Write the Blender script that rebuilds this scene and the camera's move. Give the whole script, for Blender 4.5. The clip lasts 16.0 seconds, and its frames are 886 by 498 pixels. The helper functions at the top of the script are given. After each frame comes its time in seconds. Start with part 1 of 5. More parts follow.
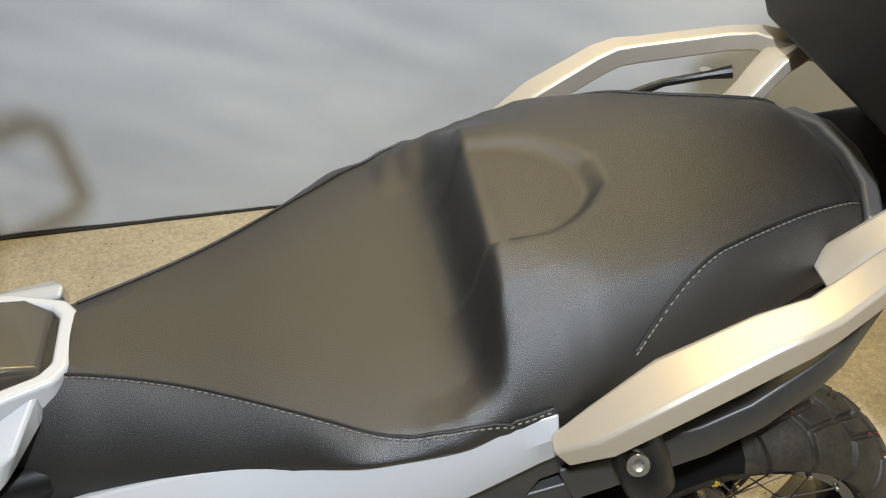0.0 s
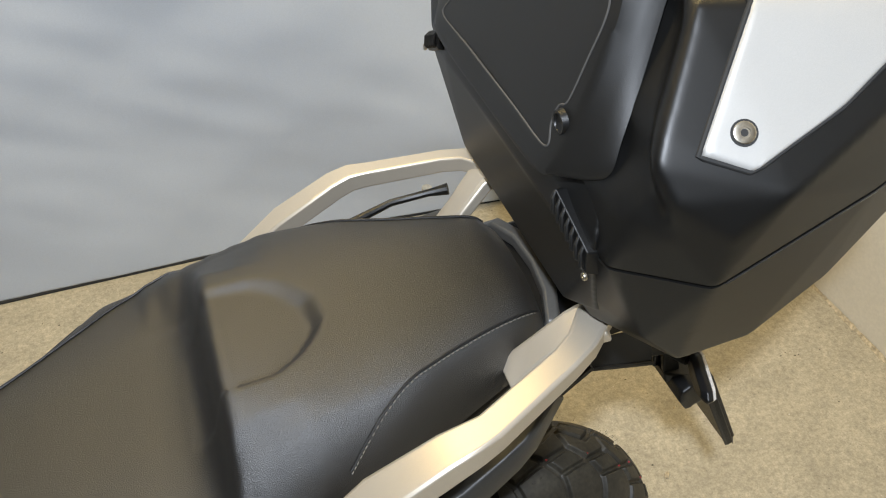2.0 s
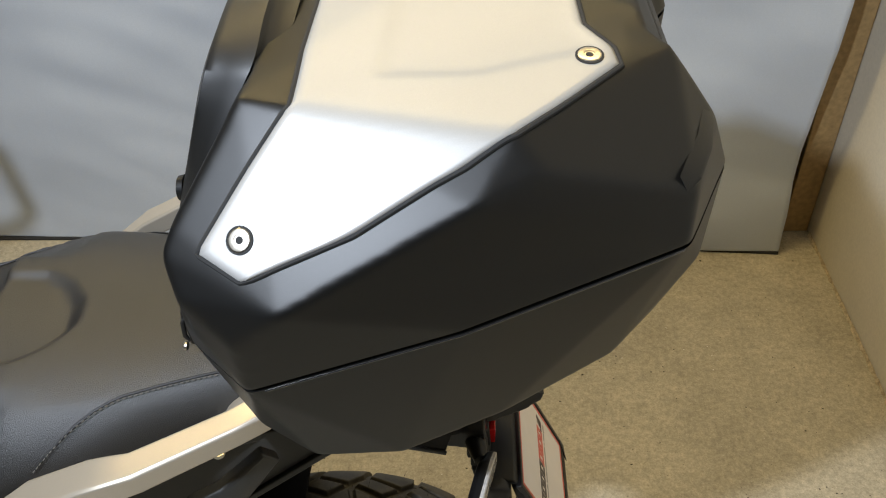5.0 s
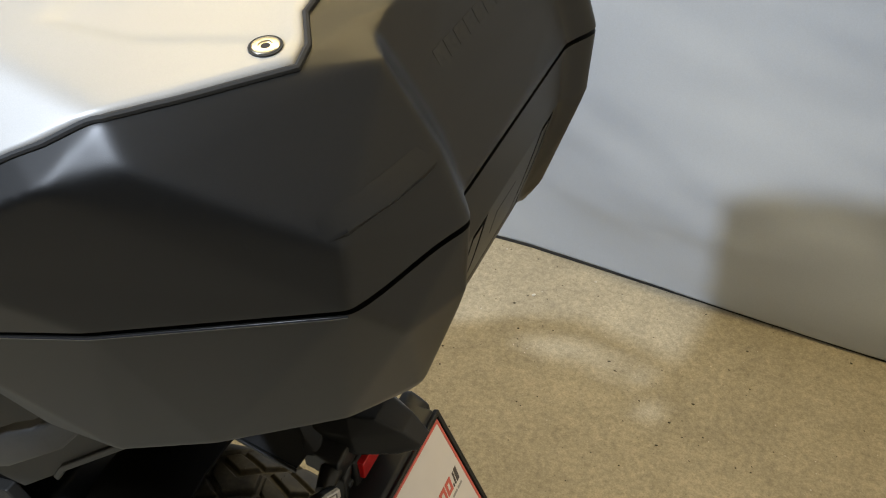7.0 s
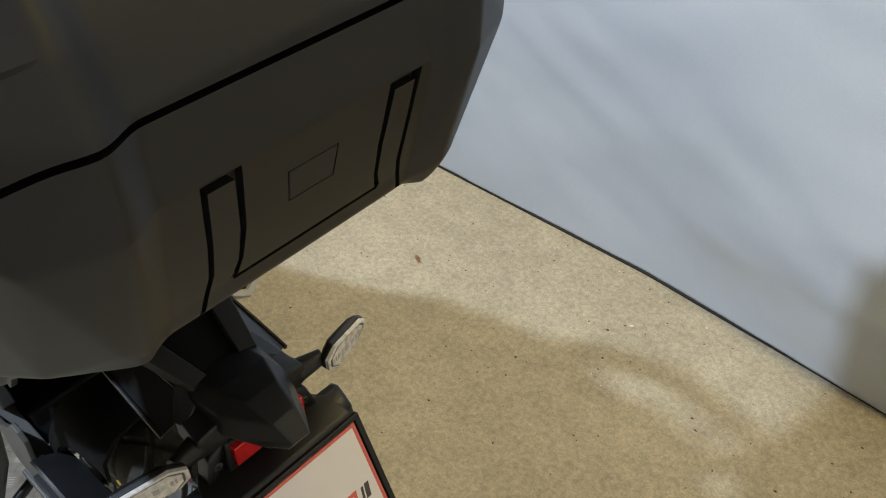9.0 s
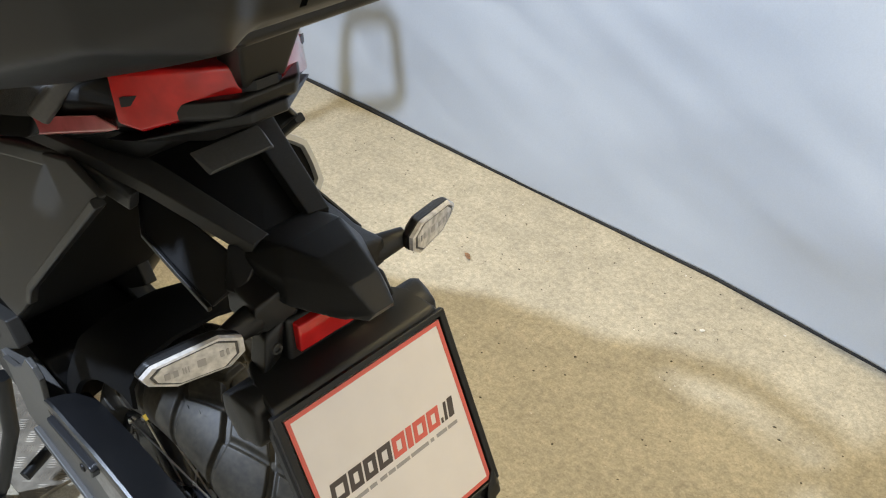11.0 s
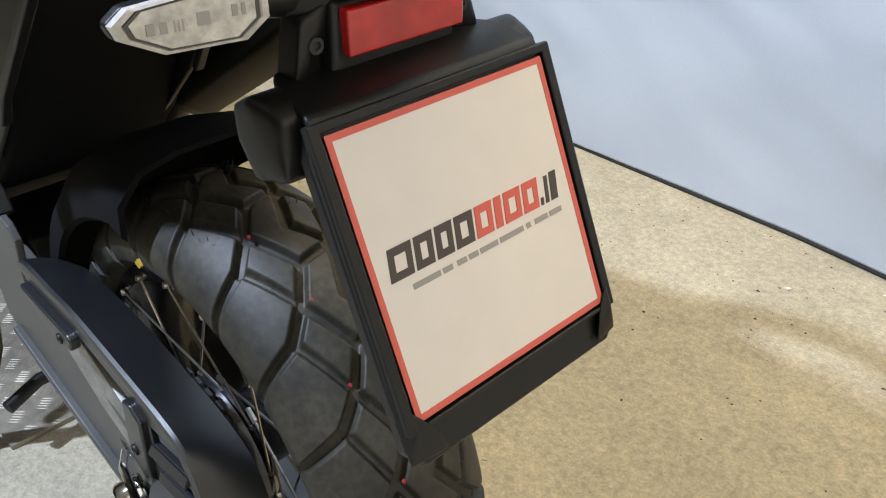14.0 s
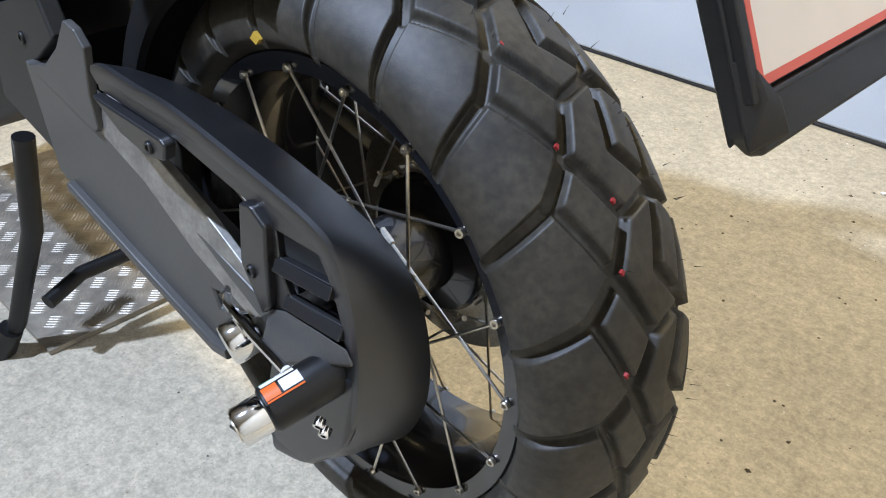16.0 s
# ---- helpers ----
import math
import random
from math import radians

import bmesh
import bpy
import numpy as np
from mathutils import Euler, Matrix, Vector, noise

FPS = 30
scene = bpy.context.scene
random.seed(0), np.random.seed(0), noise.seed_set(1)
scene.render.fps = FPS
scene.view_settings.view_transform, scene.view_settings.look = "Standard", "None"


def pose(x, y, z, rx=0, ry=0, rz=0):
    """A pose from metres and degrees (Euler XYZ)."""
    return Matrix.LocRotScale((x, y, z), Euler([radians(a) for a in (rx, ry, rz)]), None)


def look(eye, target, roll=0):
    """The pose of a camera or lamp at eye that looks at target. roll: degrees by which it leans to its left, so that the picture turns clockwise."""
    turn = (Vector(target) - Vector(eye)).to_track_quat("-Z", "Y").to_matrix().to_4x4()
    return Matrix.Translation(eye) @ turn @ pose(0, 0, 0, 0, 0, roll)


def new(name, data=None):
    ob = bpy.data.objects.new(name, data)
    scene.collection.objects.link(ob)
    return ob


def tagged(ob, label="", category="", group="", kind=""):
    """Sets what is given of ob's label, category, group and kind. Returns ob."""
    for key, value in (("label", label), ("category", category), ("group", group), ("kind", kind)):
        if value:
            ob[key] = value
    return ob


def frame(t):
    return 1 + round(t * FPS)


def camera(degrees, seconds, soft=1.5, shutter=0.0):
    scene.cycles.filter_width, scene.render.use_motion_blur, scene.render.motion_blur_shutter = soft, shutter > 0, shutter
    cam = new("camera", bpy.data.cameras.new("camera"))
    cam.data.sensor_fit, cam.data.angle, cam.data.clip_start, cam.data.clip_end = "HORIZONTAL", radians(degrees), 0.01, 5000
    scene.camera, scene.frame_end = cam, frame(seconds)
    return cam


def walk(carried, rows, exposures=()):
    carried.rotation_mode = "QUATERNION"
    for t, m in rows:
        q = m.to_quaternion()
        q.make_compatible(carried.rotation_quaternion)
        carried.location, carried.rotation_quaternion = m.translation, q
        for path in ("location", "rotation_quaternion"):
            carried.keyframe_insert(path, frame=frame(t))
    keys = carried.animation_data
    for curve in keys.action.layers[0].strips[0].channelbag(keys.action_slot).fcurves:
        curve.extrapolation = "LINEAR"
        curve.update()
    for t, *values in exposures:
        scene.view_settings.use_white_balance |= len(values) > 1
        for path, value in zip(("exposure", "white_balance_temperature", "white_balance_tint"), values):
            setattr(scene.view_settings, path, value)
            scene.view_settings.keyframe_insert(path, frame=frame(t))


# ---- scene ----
cam = camera(54.3, 16.0, soft=1.1)
PATH = [
    (0, (-0.263, -0.658, 1.596), (-0.05, 0.821, 0.267), -2.1),
    (0.5, (-0.237, -0.67, 1.643), (0.086, 0.784, 0.308), -1.3),
    (1, (-0.201, -0.677, 1.692), (0.209, 0.751, 0.354), -1.0),
    (1.5, (-0.161, -0.686, 1.74), (0.305, 0.726, 0.402), -0.9),
    (2, (-0.107, -0.704, 1.788), (0.377, 0.703, 0.452), -0.9),
    (2.5, (-0.021, -0.703, 1.833), (0.435, 0.712, 0.496), -1.1),
    (3, (0.042, -0.706, 1.854), (0.433, 0.733, 0.521), -1.7),
    (3.5, (0.12, -0.727, 1.841), (0.445, 0.734, 0.513), -1.5),
    (4, (0.235, -0.731, 1.82), (0.458, 0.751, 0.497), -1.7),
    (4.2, (0.275, -0.733, 1.821), (0.449, 0.758, 0.499), -1.8),
    (6.3, (0.705, -0.654, 1.741), (0.212, 0.776, 0.432), -1.7),
    (6.5, (0.743, -0.627, 1.73), (0.199, 0.781, 0.418), -1.3),
    (7, (0.803, -0.536, 1.737), (0.167, 0.833, 0.425), -1.7),
    (7.5, (0.849, -0.45, 1.728), (0.107, 0.866, 0.418), -1.7),
    (8, (0.903, -0.376, 1.71), (0.055, 0.878, 0.404), -1.6),
    (8.5, (0.95, -0.308, 1.679), (-0.004, 0.874, 0.378), -1.5),
    (9, (0.989, -0.29, 1.621), (-0.041, 0.827, 0.32), -1.3),
    (9.5, (0.991, -0.291, 1.555), (-0.076, 0.799, 0.261), -0.7),
    (9.7, (0.975, -0.297, 1.523), (-0.098, 0.796, 0.237), -0.7),
    (11.8, (0.914, -0.352, 1.282), (-0.248, 0.834, 0.166), -0.1),
    (12, (0.908, -0.351, 1.259), (-0.258, 0.838, 0.151), -0.1),
    (12.5, (0.898, -0.34, 1.209), (-0.282, 0.852, 0.118), -0.1),
    (13, (0.886, -0.331, 1.141), (-0.304, 0.854, 0.055), -0.2),
    (13.5, (0.87, -0.327, 1.082), (-0.337, 0.845, -0.001), -0.2),
    (14, (0.849, -0.334, 1.046), (-0.369, 0.823, -0.04), -0.2),
    (14.5, (0.825, -0.348, 1.0), (-0.394, 0.803, -0.091), -0.1),
    (15, (0.795, -0.364, 0.942), (-0.417, 0.791, -0.152), -0.1),
    (15.5, (0.752, -0.392, 0.884), (-0.445, 0.769, -0.22), -0.2),
    (16, (0.716, -0.42, 0.825), (-0.472, 0.752, -0.278), -0.0),
]
walk(cam, [(t, look(eye, target, roll)) for t, eye, target, roll in PATH],
     exposures=[(0.0, 0.05, 7100, 9), (2.5, -0.19, 6950, 9), (4.2, -0.38, 6850, 9), (7.0, -0.22, 6650, 9), (8.3, -0.36, 6400, 8), (8.9, -0.2, 6350, 8), (9.5, 0.36, 6100, 9), (10.5, 0.38, 6150, 10), (12.0, 0.4, 6200, 10), (14.5, 0.52, 5950, 11), (16.0, 0.6, 5750, 13)])

# ---------------------------------------------------------------- light
world = bpy.data.worlds.new("world")
scene.world = world
world.use_nodes = True
world.node_tree.nodes["Background"].inputs[0].default_value = (1.0, 0.86, 0.62, 1)
world.node_tree.nodes["Background"].inputs[1].default_value = 0.012


def area_lamp(name, eye, target, size_x, size_y, watts, colour):
    data = bpy.data.lights.new(name, "AREA")
    data.shape, data.size, data.size_y = "RECTANGLE", size_x, size_y
    data.energy, data.color = watts, colour
    ob = new(name, data)
    ob.matrix_world = look(eye, target)
    return ob


area_lamp("flood_light", (-0.50, -1.20, 2.8), (0.2, 0.6, 0.4), 0.085, 0.085, 88, (0.73, 0.83, 1.0))
area_lamp("ceiling_light", (-0.05, 1.12, 3.15), (-0.05, 0.25, 0.0), 2.7, 0.25, 48, (1.0, 0.775, 0.37))


# ---------------------------------------------------------------- materials
def material(name, colour, rough=0.5, metal=0.0, grain=0.0, grain_size=400.0, bump=0.0, bump_size=300.0,
             stain=0.0, stain_size=6.0, coat=0.0, sheen=0.0, spec=0.5):
    m = bpy.data.materials.new(name)
    m.use_nodes = True
    nt = m.node_tree
    b = nt.nodes["Principled BSDF"]
    b.inputs["Base Color"].default_value = (*colour, 1)
    b.inputs["Roughness"].default_value = rough
    b.inputs["Metallic"].default_value = metal
    b.inputs["Coat Weight"].default_value = coat
    b.inputs["Coat Roughness"].default_value = 0.03 if rough < 0.4 else rough
    b.inputs["Sheen Weight"].default_value = sheen
    b.inputs["Sheen Roughness"].default_value = 0.4
    b.inputs["Specular IOR Level"].default_value = spec
    tc = nt.nodes.new("ShaderNodeTexCoord")
    out = None
    if grain or stain:
        mix = None
        for amount, size, detail in ((grain, grain_size, 3), (stain, stain_size, 5)):
            if not amount:
                continue
            n = nt.nodes.new("ShaderNodeTexNoise")
            n.inputs["Scale"].default_value, n.inputs["Detail"].default_value = size, detail
            nt.links.new(tc.outputs["Object"], n.inputs["Vector"])
            r = nt.nodes.new("ShaderNodeMapRange")
            r.inputs["From Min"].default_value, r.inputs["From Max"].default_value = 0.3, 0.7
            r.inputs["To Min"].default_value, r.inputs["To Max"].default_value = 1 - amount, 1 + amount
            nt.links.new(n.outputs["Fac"], r.inputs["Value"])
            h = nt.nodes.new("ShaderNodeMix")
            h.data_type, h.blend_type = "RGBA", "MULTIPLY"
            h.inputs["Factor"].default_value = 1
            if out is None:
                h.inputs["A"].default_value = (*colour, 1)
            else:
                nt.links.new(out, h.inputs["A"])
            nt.links.new(r.outputs["Result"], h.inputs["B"])
            out = h.outputs["Result"]
        nt.links.new(out, b.inputs["Base Color"])
    if bump:
        n = nt.nodes.new("ShaderNodeTexNoise")
        n.inputs["Scale"].default_value, n.inputs["Detail"].default_value = bump_size, 3
        nt.links.new(tc.outputs["Object"], n.inputs["Vector"])
        k = nt.nodes.new("ShaderNodeBump")
        k.inputs["Strength"].default_value, k.inputs["Distance"].default_value = bump, 0.002
        nt.links.new(n.outputs["Fac"], k.inputs["Height"])
        nt.links.new(k.outputs["Normal"], b.inputs["Normal"])
    return m


M_SEAT = material("seat_vinyl", (0.0068, 0.0064, 0.0058), 0.46, spec=1.0, grain=0.2, grain_size=800, bump=0.4, bump_size=950, stain=0.14, stain_size=7)
M_SEATSIDE = material("seat_side_vinyl", (0.008, 0.008, 0.008), 0.45, grain=0.12, bump=0.35, bump_size=700)
M_THREAD = material("thread", (0.135, 0.127, 0.115), 0.8)
M_PIPE = material("piping", (0.06, 0.058, 0.055), 0.7)
M_BLACK = material("black_plastic", (0.006, 0.006, 0.006), 0.4, spec=0.42, grain=0.1, bump=0.12, bump_size=1200, stain=0.12, stain_size=14)
M_CASE = material("case_plastic", (0.0055, 0.0055, 0.0053), 0.41, spec=0.40, grain=0.1, bump=0.05, bump_size=1600, stain=0.06, stain_size=9)
M_MARK = material("worn_case_plastic", (0.012, 0.012, 0.011), 0.5, spec=0.4, grain=0.5, grain_size=300)
M_GLOSSY = material("gloss_black_plastic", (0.02, 0.02, 0.021), 0.16, coat=0.6)
M_PAD = material("pad_vinyl", (0.007, 0.007, 0.0067), 0.46, spec=0.6, grain=0.1, bump=0.08, bump_size=1400)
M_DARK = material("dark_metal", (0.036, 0.036, 0.035), 0.42, metal=0.12, grain=0.1, stain=0.12, stain_size=16)
M_ARM = material("grey_painted_alloy", (0.085, 0.083, 0.078), 0.42, metal=0.25, grain=0.08, bump=0.05, stain=0.1, stain_size=12)
M_WORN = material("worn_alloy", (0.3, 0.29, 0.27), 0.42, metal=0.6, grain=0.12, grain_size=200, stain=0.25, stain_size=40)
M_SILVER = material("silver_paint", (0.41, 0.404, 0.388), 0.46, metal=0.25, grain=0.06, grain_size=1500, stain=0.03)
M_RAIL = material("rail_paint", (0.56, 0.50, 0.41), 0.36, metal=0.55, grain=0.06, grain_size=1500)
M_WHITE = material("white_paint", (0.42, 0.43, 0.44), 0.22, coat=0.5, stain=0.03)
M_TYRE = material("tyre_rubber", (0.030, 0.0262, 0.0185), 0.56, spec=0.5, grain=0.35, grain_size=150, bump=0.06, bump_size=600, stain=0.45, stain_size=26)
M_WELL = material("matt_black_plastic", (0.006, 0.006, 0.006), 0.85, spec=0.12, grain=0.1)
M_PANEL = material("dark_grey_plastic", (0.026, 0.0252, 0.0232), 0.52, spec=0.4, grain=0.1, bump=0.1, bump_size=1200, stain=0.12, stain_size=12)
M_RIM = material("black_rim", (0.012, 0.012, 0.014), 0.22, coat=0.6)
M_STEEL = material("spoke_steel", (0.62, 0.58, 0.5), 0.28, metal=1.0, grain=0.15, grain_size=300)
M_CHROME = material("chrome", (0.8, 0.8, 0.8), 0.09, metal=1.0)
M_RED = material("red_lens", (0.5, 0.012, 0.012), 0.12, coat=0.8, stain=0.2, stain_size=60)
M_PINK = material("pale_red_lens", (0.5, 0.11, 0.11), 0.2, coat=0.8, stain=0.15, stain_size=60)
M_LENS = material("clear_lens", (0.52, 0.49, 0.455), 0.12, coat=0.8, grain=0.25, grain_size=160, stain=0.2, stain_size=60)
M_LENSDARK = material("lens_innards", (0.33, 0.31, 0.29), 0.25)
M_LENSLINE = material("lens_shadow_line", (0.07, 0.065, 0.06), 0.3)
M_PLATE = material("plate_white", (0.74, 0.69, 0.66), 0.45, stain=0.025, stain_size=30)
M_PLATERED = material("plate_red", (0.62, 0.12, 0.09), 0.45)
M_DAB = material("dull_red_paint", (0.3, 0.02, 0.02), 0.6)
M_INK = material("print_brown", (0.07, 0.055, 0.05), 0.5)
M_INKGREY = material("print_grey", (0.33, 0.31, 0.3), 0.5)
M_ORANGE = material("sticker_orange", (0.75, 0.14, 0.02), 0.35)
M_STICKW = material("sticker_white", (0.75, 0.75, 0.73), 0.35)
M_GREEN = material("sticker_green", (0.03, 0.25, 0.08), 0.35)
M_GLOSS = material("gloss_lid", (0.045, 0.04, 0.032), 0.25, coat=0.4, stain=0.1)
M_WALL = material("beige_wall_paint", (0.72, 0.66, 0.54), 0.75, grain=0.04, grain_size=120, bump=0.2, bump_size=160, stain=0.05, stain_size=2.5)
M_BARE = material("bare_dark_plaster", (0.16, 0.15, 0.135), 0.85, grain=0.1, grain_size=60, stain=0.15, stain_size=2)
M_CEIL = material("ceiling_paint", (0.75, 0.72, 0.66), 0.85, stain=0.04, stain_size=1.5)
M_GAP = material("dark_gap", (0.02, 0.02, 0.02), 0.8)
M_WOOD = material("door_wood", (0.38, 0.25, 0.11), 0.5, grain=0.2, grain_size=60)
M_LEAF = material("dry_leaf", (0.26, 0.14, 0.07), 0.8, grain=0.3, grain_size=150)
M_DEBRIS = material("debris", (0.50, 0.41, 0.27), 0.85, grain=0.4, grain_size=90)
M_GRIT = material("dark_grit", (0.09, 0.075, 0.05), 0.85, grain=0.4, grain_size=90)
M_PEBBLE = material("pale_grit", (0.75, 0.72, 0.66), 0.8)
M_ALU = material("aluminium_sheet", (0.30, 0.265, 0.21), 0.45, metal=0.45, grain=0.2, grain_size=40, bump=0.1, stain=0.35, stain_size=9)
M_GUARD = material("satin_black_plastic", (0.012, 0.0123, 0.0135), 0.35, spec=0.85, bump=0.1, bump_size=1300, stain=0.1, stain_size=12)
M_YELLOW = material("chalk_yellow", (0.5, 0.32, 0.03), 0.7)


def floor_material():
    m = material("concrete_floor", (0.448, 0.396, 0.292), 0.72)
    nt = m.node_tree
    b = nt.nodes["Principled BSDF"]
    tc = nt.nodes.new("ShaderNodeTexCoord")
    col = None
    for scale, detail, lo, hi, fmin, fmax in ((2.6, 6, 0.86, 1.1, 0.3, 0.7), (14, 4, 0.9, 1.09, 0.3, 0.7), (70, 4, 0.82, 1.17, 0.3, 0.7), (190, 4, 0.84, 1.16, 0.3, 0.7), (480, 2, 0.9, 1.1, 0.3, 0.7)):
        n = nt.nodes.new("ShaderNodeTexNoise")
        n.inputs["Scale"].default_value, n.inputs["Detail"].default_value = scale, detail
        nt.links.new(tc.outputs["Object"], n.inputs["Vector"])
        r = nt.nodes.new("ShaderNodeMapRange")
        for key, v in (("From Min", fmin), ("From Max", fmax), ("To Min", lo), ("To Max", hi)):
            r.inputs[key].default_value = v
        nt.links.new(n.outputs["Fac"], r.inputs["Value"])
        h = nt.nodes.new("ShaderNodeMix")
        h.data_type, h.blend_type = "RGBA", "MULTIPLY"
        h.inputs["Factor"].default_value = 1
        if col is None:
            h.inputs["A"].default_value = (0.448, 0.396, 0.292, 1)
        else:
            nt.links.new(col, h.inputs["A"])
        nt.links.new(r.outputs["Result"], h.inputs["B"])
        col = h.outputs["Result"]
    # dark pits and pale grit in the screed
    for scale, edge, tint in ((110, 0.15, (0.17, 0.14, 0.09, 1)), (34, 0.075, (0.12, 0.095, 0.06, 1)), (60, 0.085, (0.74, 0.69, 0.58, 1))):
        v = nt.nodes.new("ShaderNodeTexVoronoi")
        v.inputs["Scale"].default_value = scale
        nt.links.new(tc.outputs["Object"], v.inputs["Vector"])
        r = nt.nodes.new("ShaderNodeMapRange")
        for key, val in (("From Min", edge * 0.4), ("From Max", edge), ("To Min", 0.6), ("To Max", 0.0)):
            r.inputs[key].default_value = val
        nt.links.new(v.outputs["Distance"], r.inputs["Value"])
        h = nt.nodes.new("ShaderNodeMix")
        h.data_type = "RGBA"
        h.inputs["B"].default_value = tint
        nt.links.new(r.outputs["Result"], h.inputs["Factor"])
        nt.links.new(col, h.inputs["A"])
        col = h.outputs["Result"]
    nt.links.new(col, b.inputs["Base Color"])
    n = nt.nodes.new("ShaderNodeTexNoise")
    n.inputs["Scale"].default_value, n.inputs["Detail"].default_value = 420, 4
    nt.links.new(tc.outputs["Object"], n.inputs["Vector"])
    k = nt.nodes.new("ShaderNodeBump")
    k.inputs["Strength"].default_value, k.inputs["Distance"].default_value = 0.06, 0.002
    nt.links.new(n.outputs["Fac"], k.inputs["Height"])
    nt.links.new(k.outputs["Normal"], b.inputs["Normal"])
    return m


M_FLOOR = floor_material()
M_CURTAIN = material("curtain_sheet", (0.54, 0.59, 0.66), 0.42, grain=0.03, grain_size=300, stain=0.03, stain_size=2.2, bump=0.05, bump_size=60)


# ---------------------------------------------------------------- shape helpers
def part(name, bm, mat, parent=None, label="", smooth=35, bevel=0.0, segments=2):
    bmesh.ops.recalc_face_normals(bm, faces=bm.faces)
    me = bpy.data.meshes.new(name)
    bm.to_mesh(me)
    bm.free()
    me.materials.append(mat)
    if smooth:
        me.shade_smooth()
        me.set_sharp_from_angle(angle=radians(smooth))
    ob = new(name, me)
    if parent is not None:
        ob.parent = parent
        ob.matrix_parent_inverse = parent.matrix_world.inverted()
    if bevel:
        mod = ob.modifiers.new("bevel", "BEVEL")
        mod.width, mod.segments, mod.limit_method, mod.angle_limit = bevel, segments, "ANGLE", radians(28)
        mod.harden_normals = True
    if label:
        tagged(ob, label)
    return ob


def soften(hulls, voxel, rounds):
    """Join overlapping hulls into one skin with softly rounded edges."""
    me = bpy.data.meshes.new("soft")
    bm = bmesh.new()
    for h in hulls:
        bmesh.ops.recalc_face_normals(h, faces=h.faces)
        h.to_mesh(me)
        h.free()
        bm.from_mesh(me)
    bm.to_mesh(me)
    bm.free()
    ob = new("soft", me)
    mod = ob.modifiers.new("skin", "REMESH")
    mod.mode, mod.voxel_size, mod.use_smooth_shade = "VOXEL", voxel, True
    mod = ob.modifiers.new("round", "SMOOTH")
    mod.factor, mod.iterations = 0.5, rounds
    bpy.context.view_layer.update()
    done = bpy.data.meshes.new_from_object(ob.evaluated_get(bpy.context.evaluated_depsgraph_get()))
    bm = bmesh.new()
    bm.from_mesh(done)
    bpy.data.objects.remove(ob)
    return bm


def soft(name, hulls, mat, parent, label="", voxel=0.004, rounds=6):
    return part(name, soften([hull(h) for h in hulls], voxel, rounds), mat, parent, label, smooth=180)


def root(name, label, category, group=""):
    return tagged(new(name), label, category, group)


def flip(pts):
    return [(x, -y, z) for x, y, z in pts]


def both(pts):
    return list(pts) + flip(pts)


def hull(pts):
    bm = bmesh.new()
    for p in pts:
        bm.verts.new(p)
    bmesh.ops.remove_doubles(bm, verts=bm.verts, dist=1e-5)
    r = bmesh.ops.convex_hull(bm, input=bm.verts)
    bmesh.ops.delete(bm, geom=[v for v in bm.verts if not v.link_faces], context="VERTS")
    bmesh.ops.dissolve_limit(bm, angle_limit=radians(4), verts=bm.verts, edges=bm.edges)
    return bm


def box(x0, x1, y0, y1, z0, z1):
    return hull([(x, y, z) for x in (x0, x1) for y in (y0, y1) for z in (z0, z1)])


def prism(outer, t0, t1, put, holes=()):
    """Extrude a flat outline, with holes, from t0 to t1; put(u, v, t) gives the place."""
    from mathutils.geometry import tessellate_polygon
    loops = [list(outer), *[list(h) for h in holes]]
    flat = [[Vector((u, v, 0)) for u, v in loop] for loop in loops]
    tris = tessellate_polygon(flat)
    every = [p for loop in loops for p in loop]
    bm = bmesh.new()
    lo = [bm.verts.new(put(u, v, t0)) for u, v in every]
    hi = [bm.verts.new(put(u, v, t1)) for u, v in every]
    for t in tris:
        for side in (lo, hi):
            try:
                bm.faces.new([side[i] for i in t])
            except ValueError:
                pass
    n = 0
    for loop in loops:
        k = len(loop)
        for i in range(k):
            a, b = n + i, n + (i + 1) % k
            bm.faces.new((lo[a], lo[b], hi[b], hi[a]))
        n += k
    bmesh.ops.dissolve_limit(bm, angle_limit=radians(2), verts=bm.verts, edges=bm.edges)
    return bm


def side_xz(u, v, t):
    return (u, t, v)


def loft(rings, closed=True, caps=True):
    bm = bmesh.new()
    rows = [[bm.verts.new(p) for p in ring] for ring in rings]
    n = len(rows[0])
    for a, b in zip(rows, rows[1:]):
        for i in range(n if closed else n - 1):
            j = (i + 1) % n
            bm.faces.new((a[i], a[j], b[j], b[i]))
    if caps and closed:
        bm.faces.new(rows[0])
        bm.faces.new(rows[-1])
    return bm


def tube(path, radius, n=10):
    pts = [Vector(p) for p in path]
    radii = radius if isinstance(radius, (list, tuple)) else [radius] * len(pts)
    rings = []
    for i, p in enumerate(pts):
        d = (pts[min(i + 1, len(pts) - 1)] - pts[max(i - 1, 0)]).normalized()
        a = d.orthogonal().normalized() if i == 0 else (a - d * a.dot(d)).normalized()
        b = d.cross(a)
        rings.append([p + radii[i] * (math.cos(2 * math.pi * k / n) * a + math.sin(2 * math.pi * k / n) * b) for k in range(n)])
    return loft(rings)


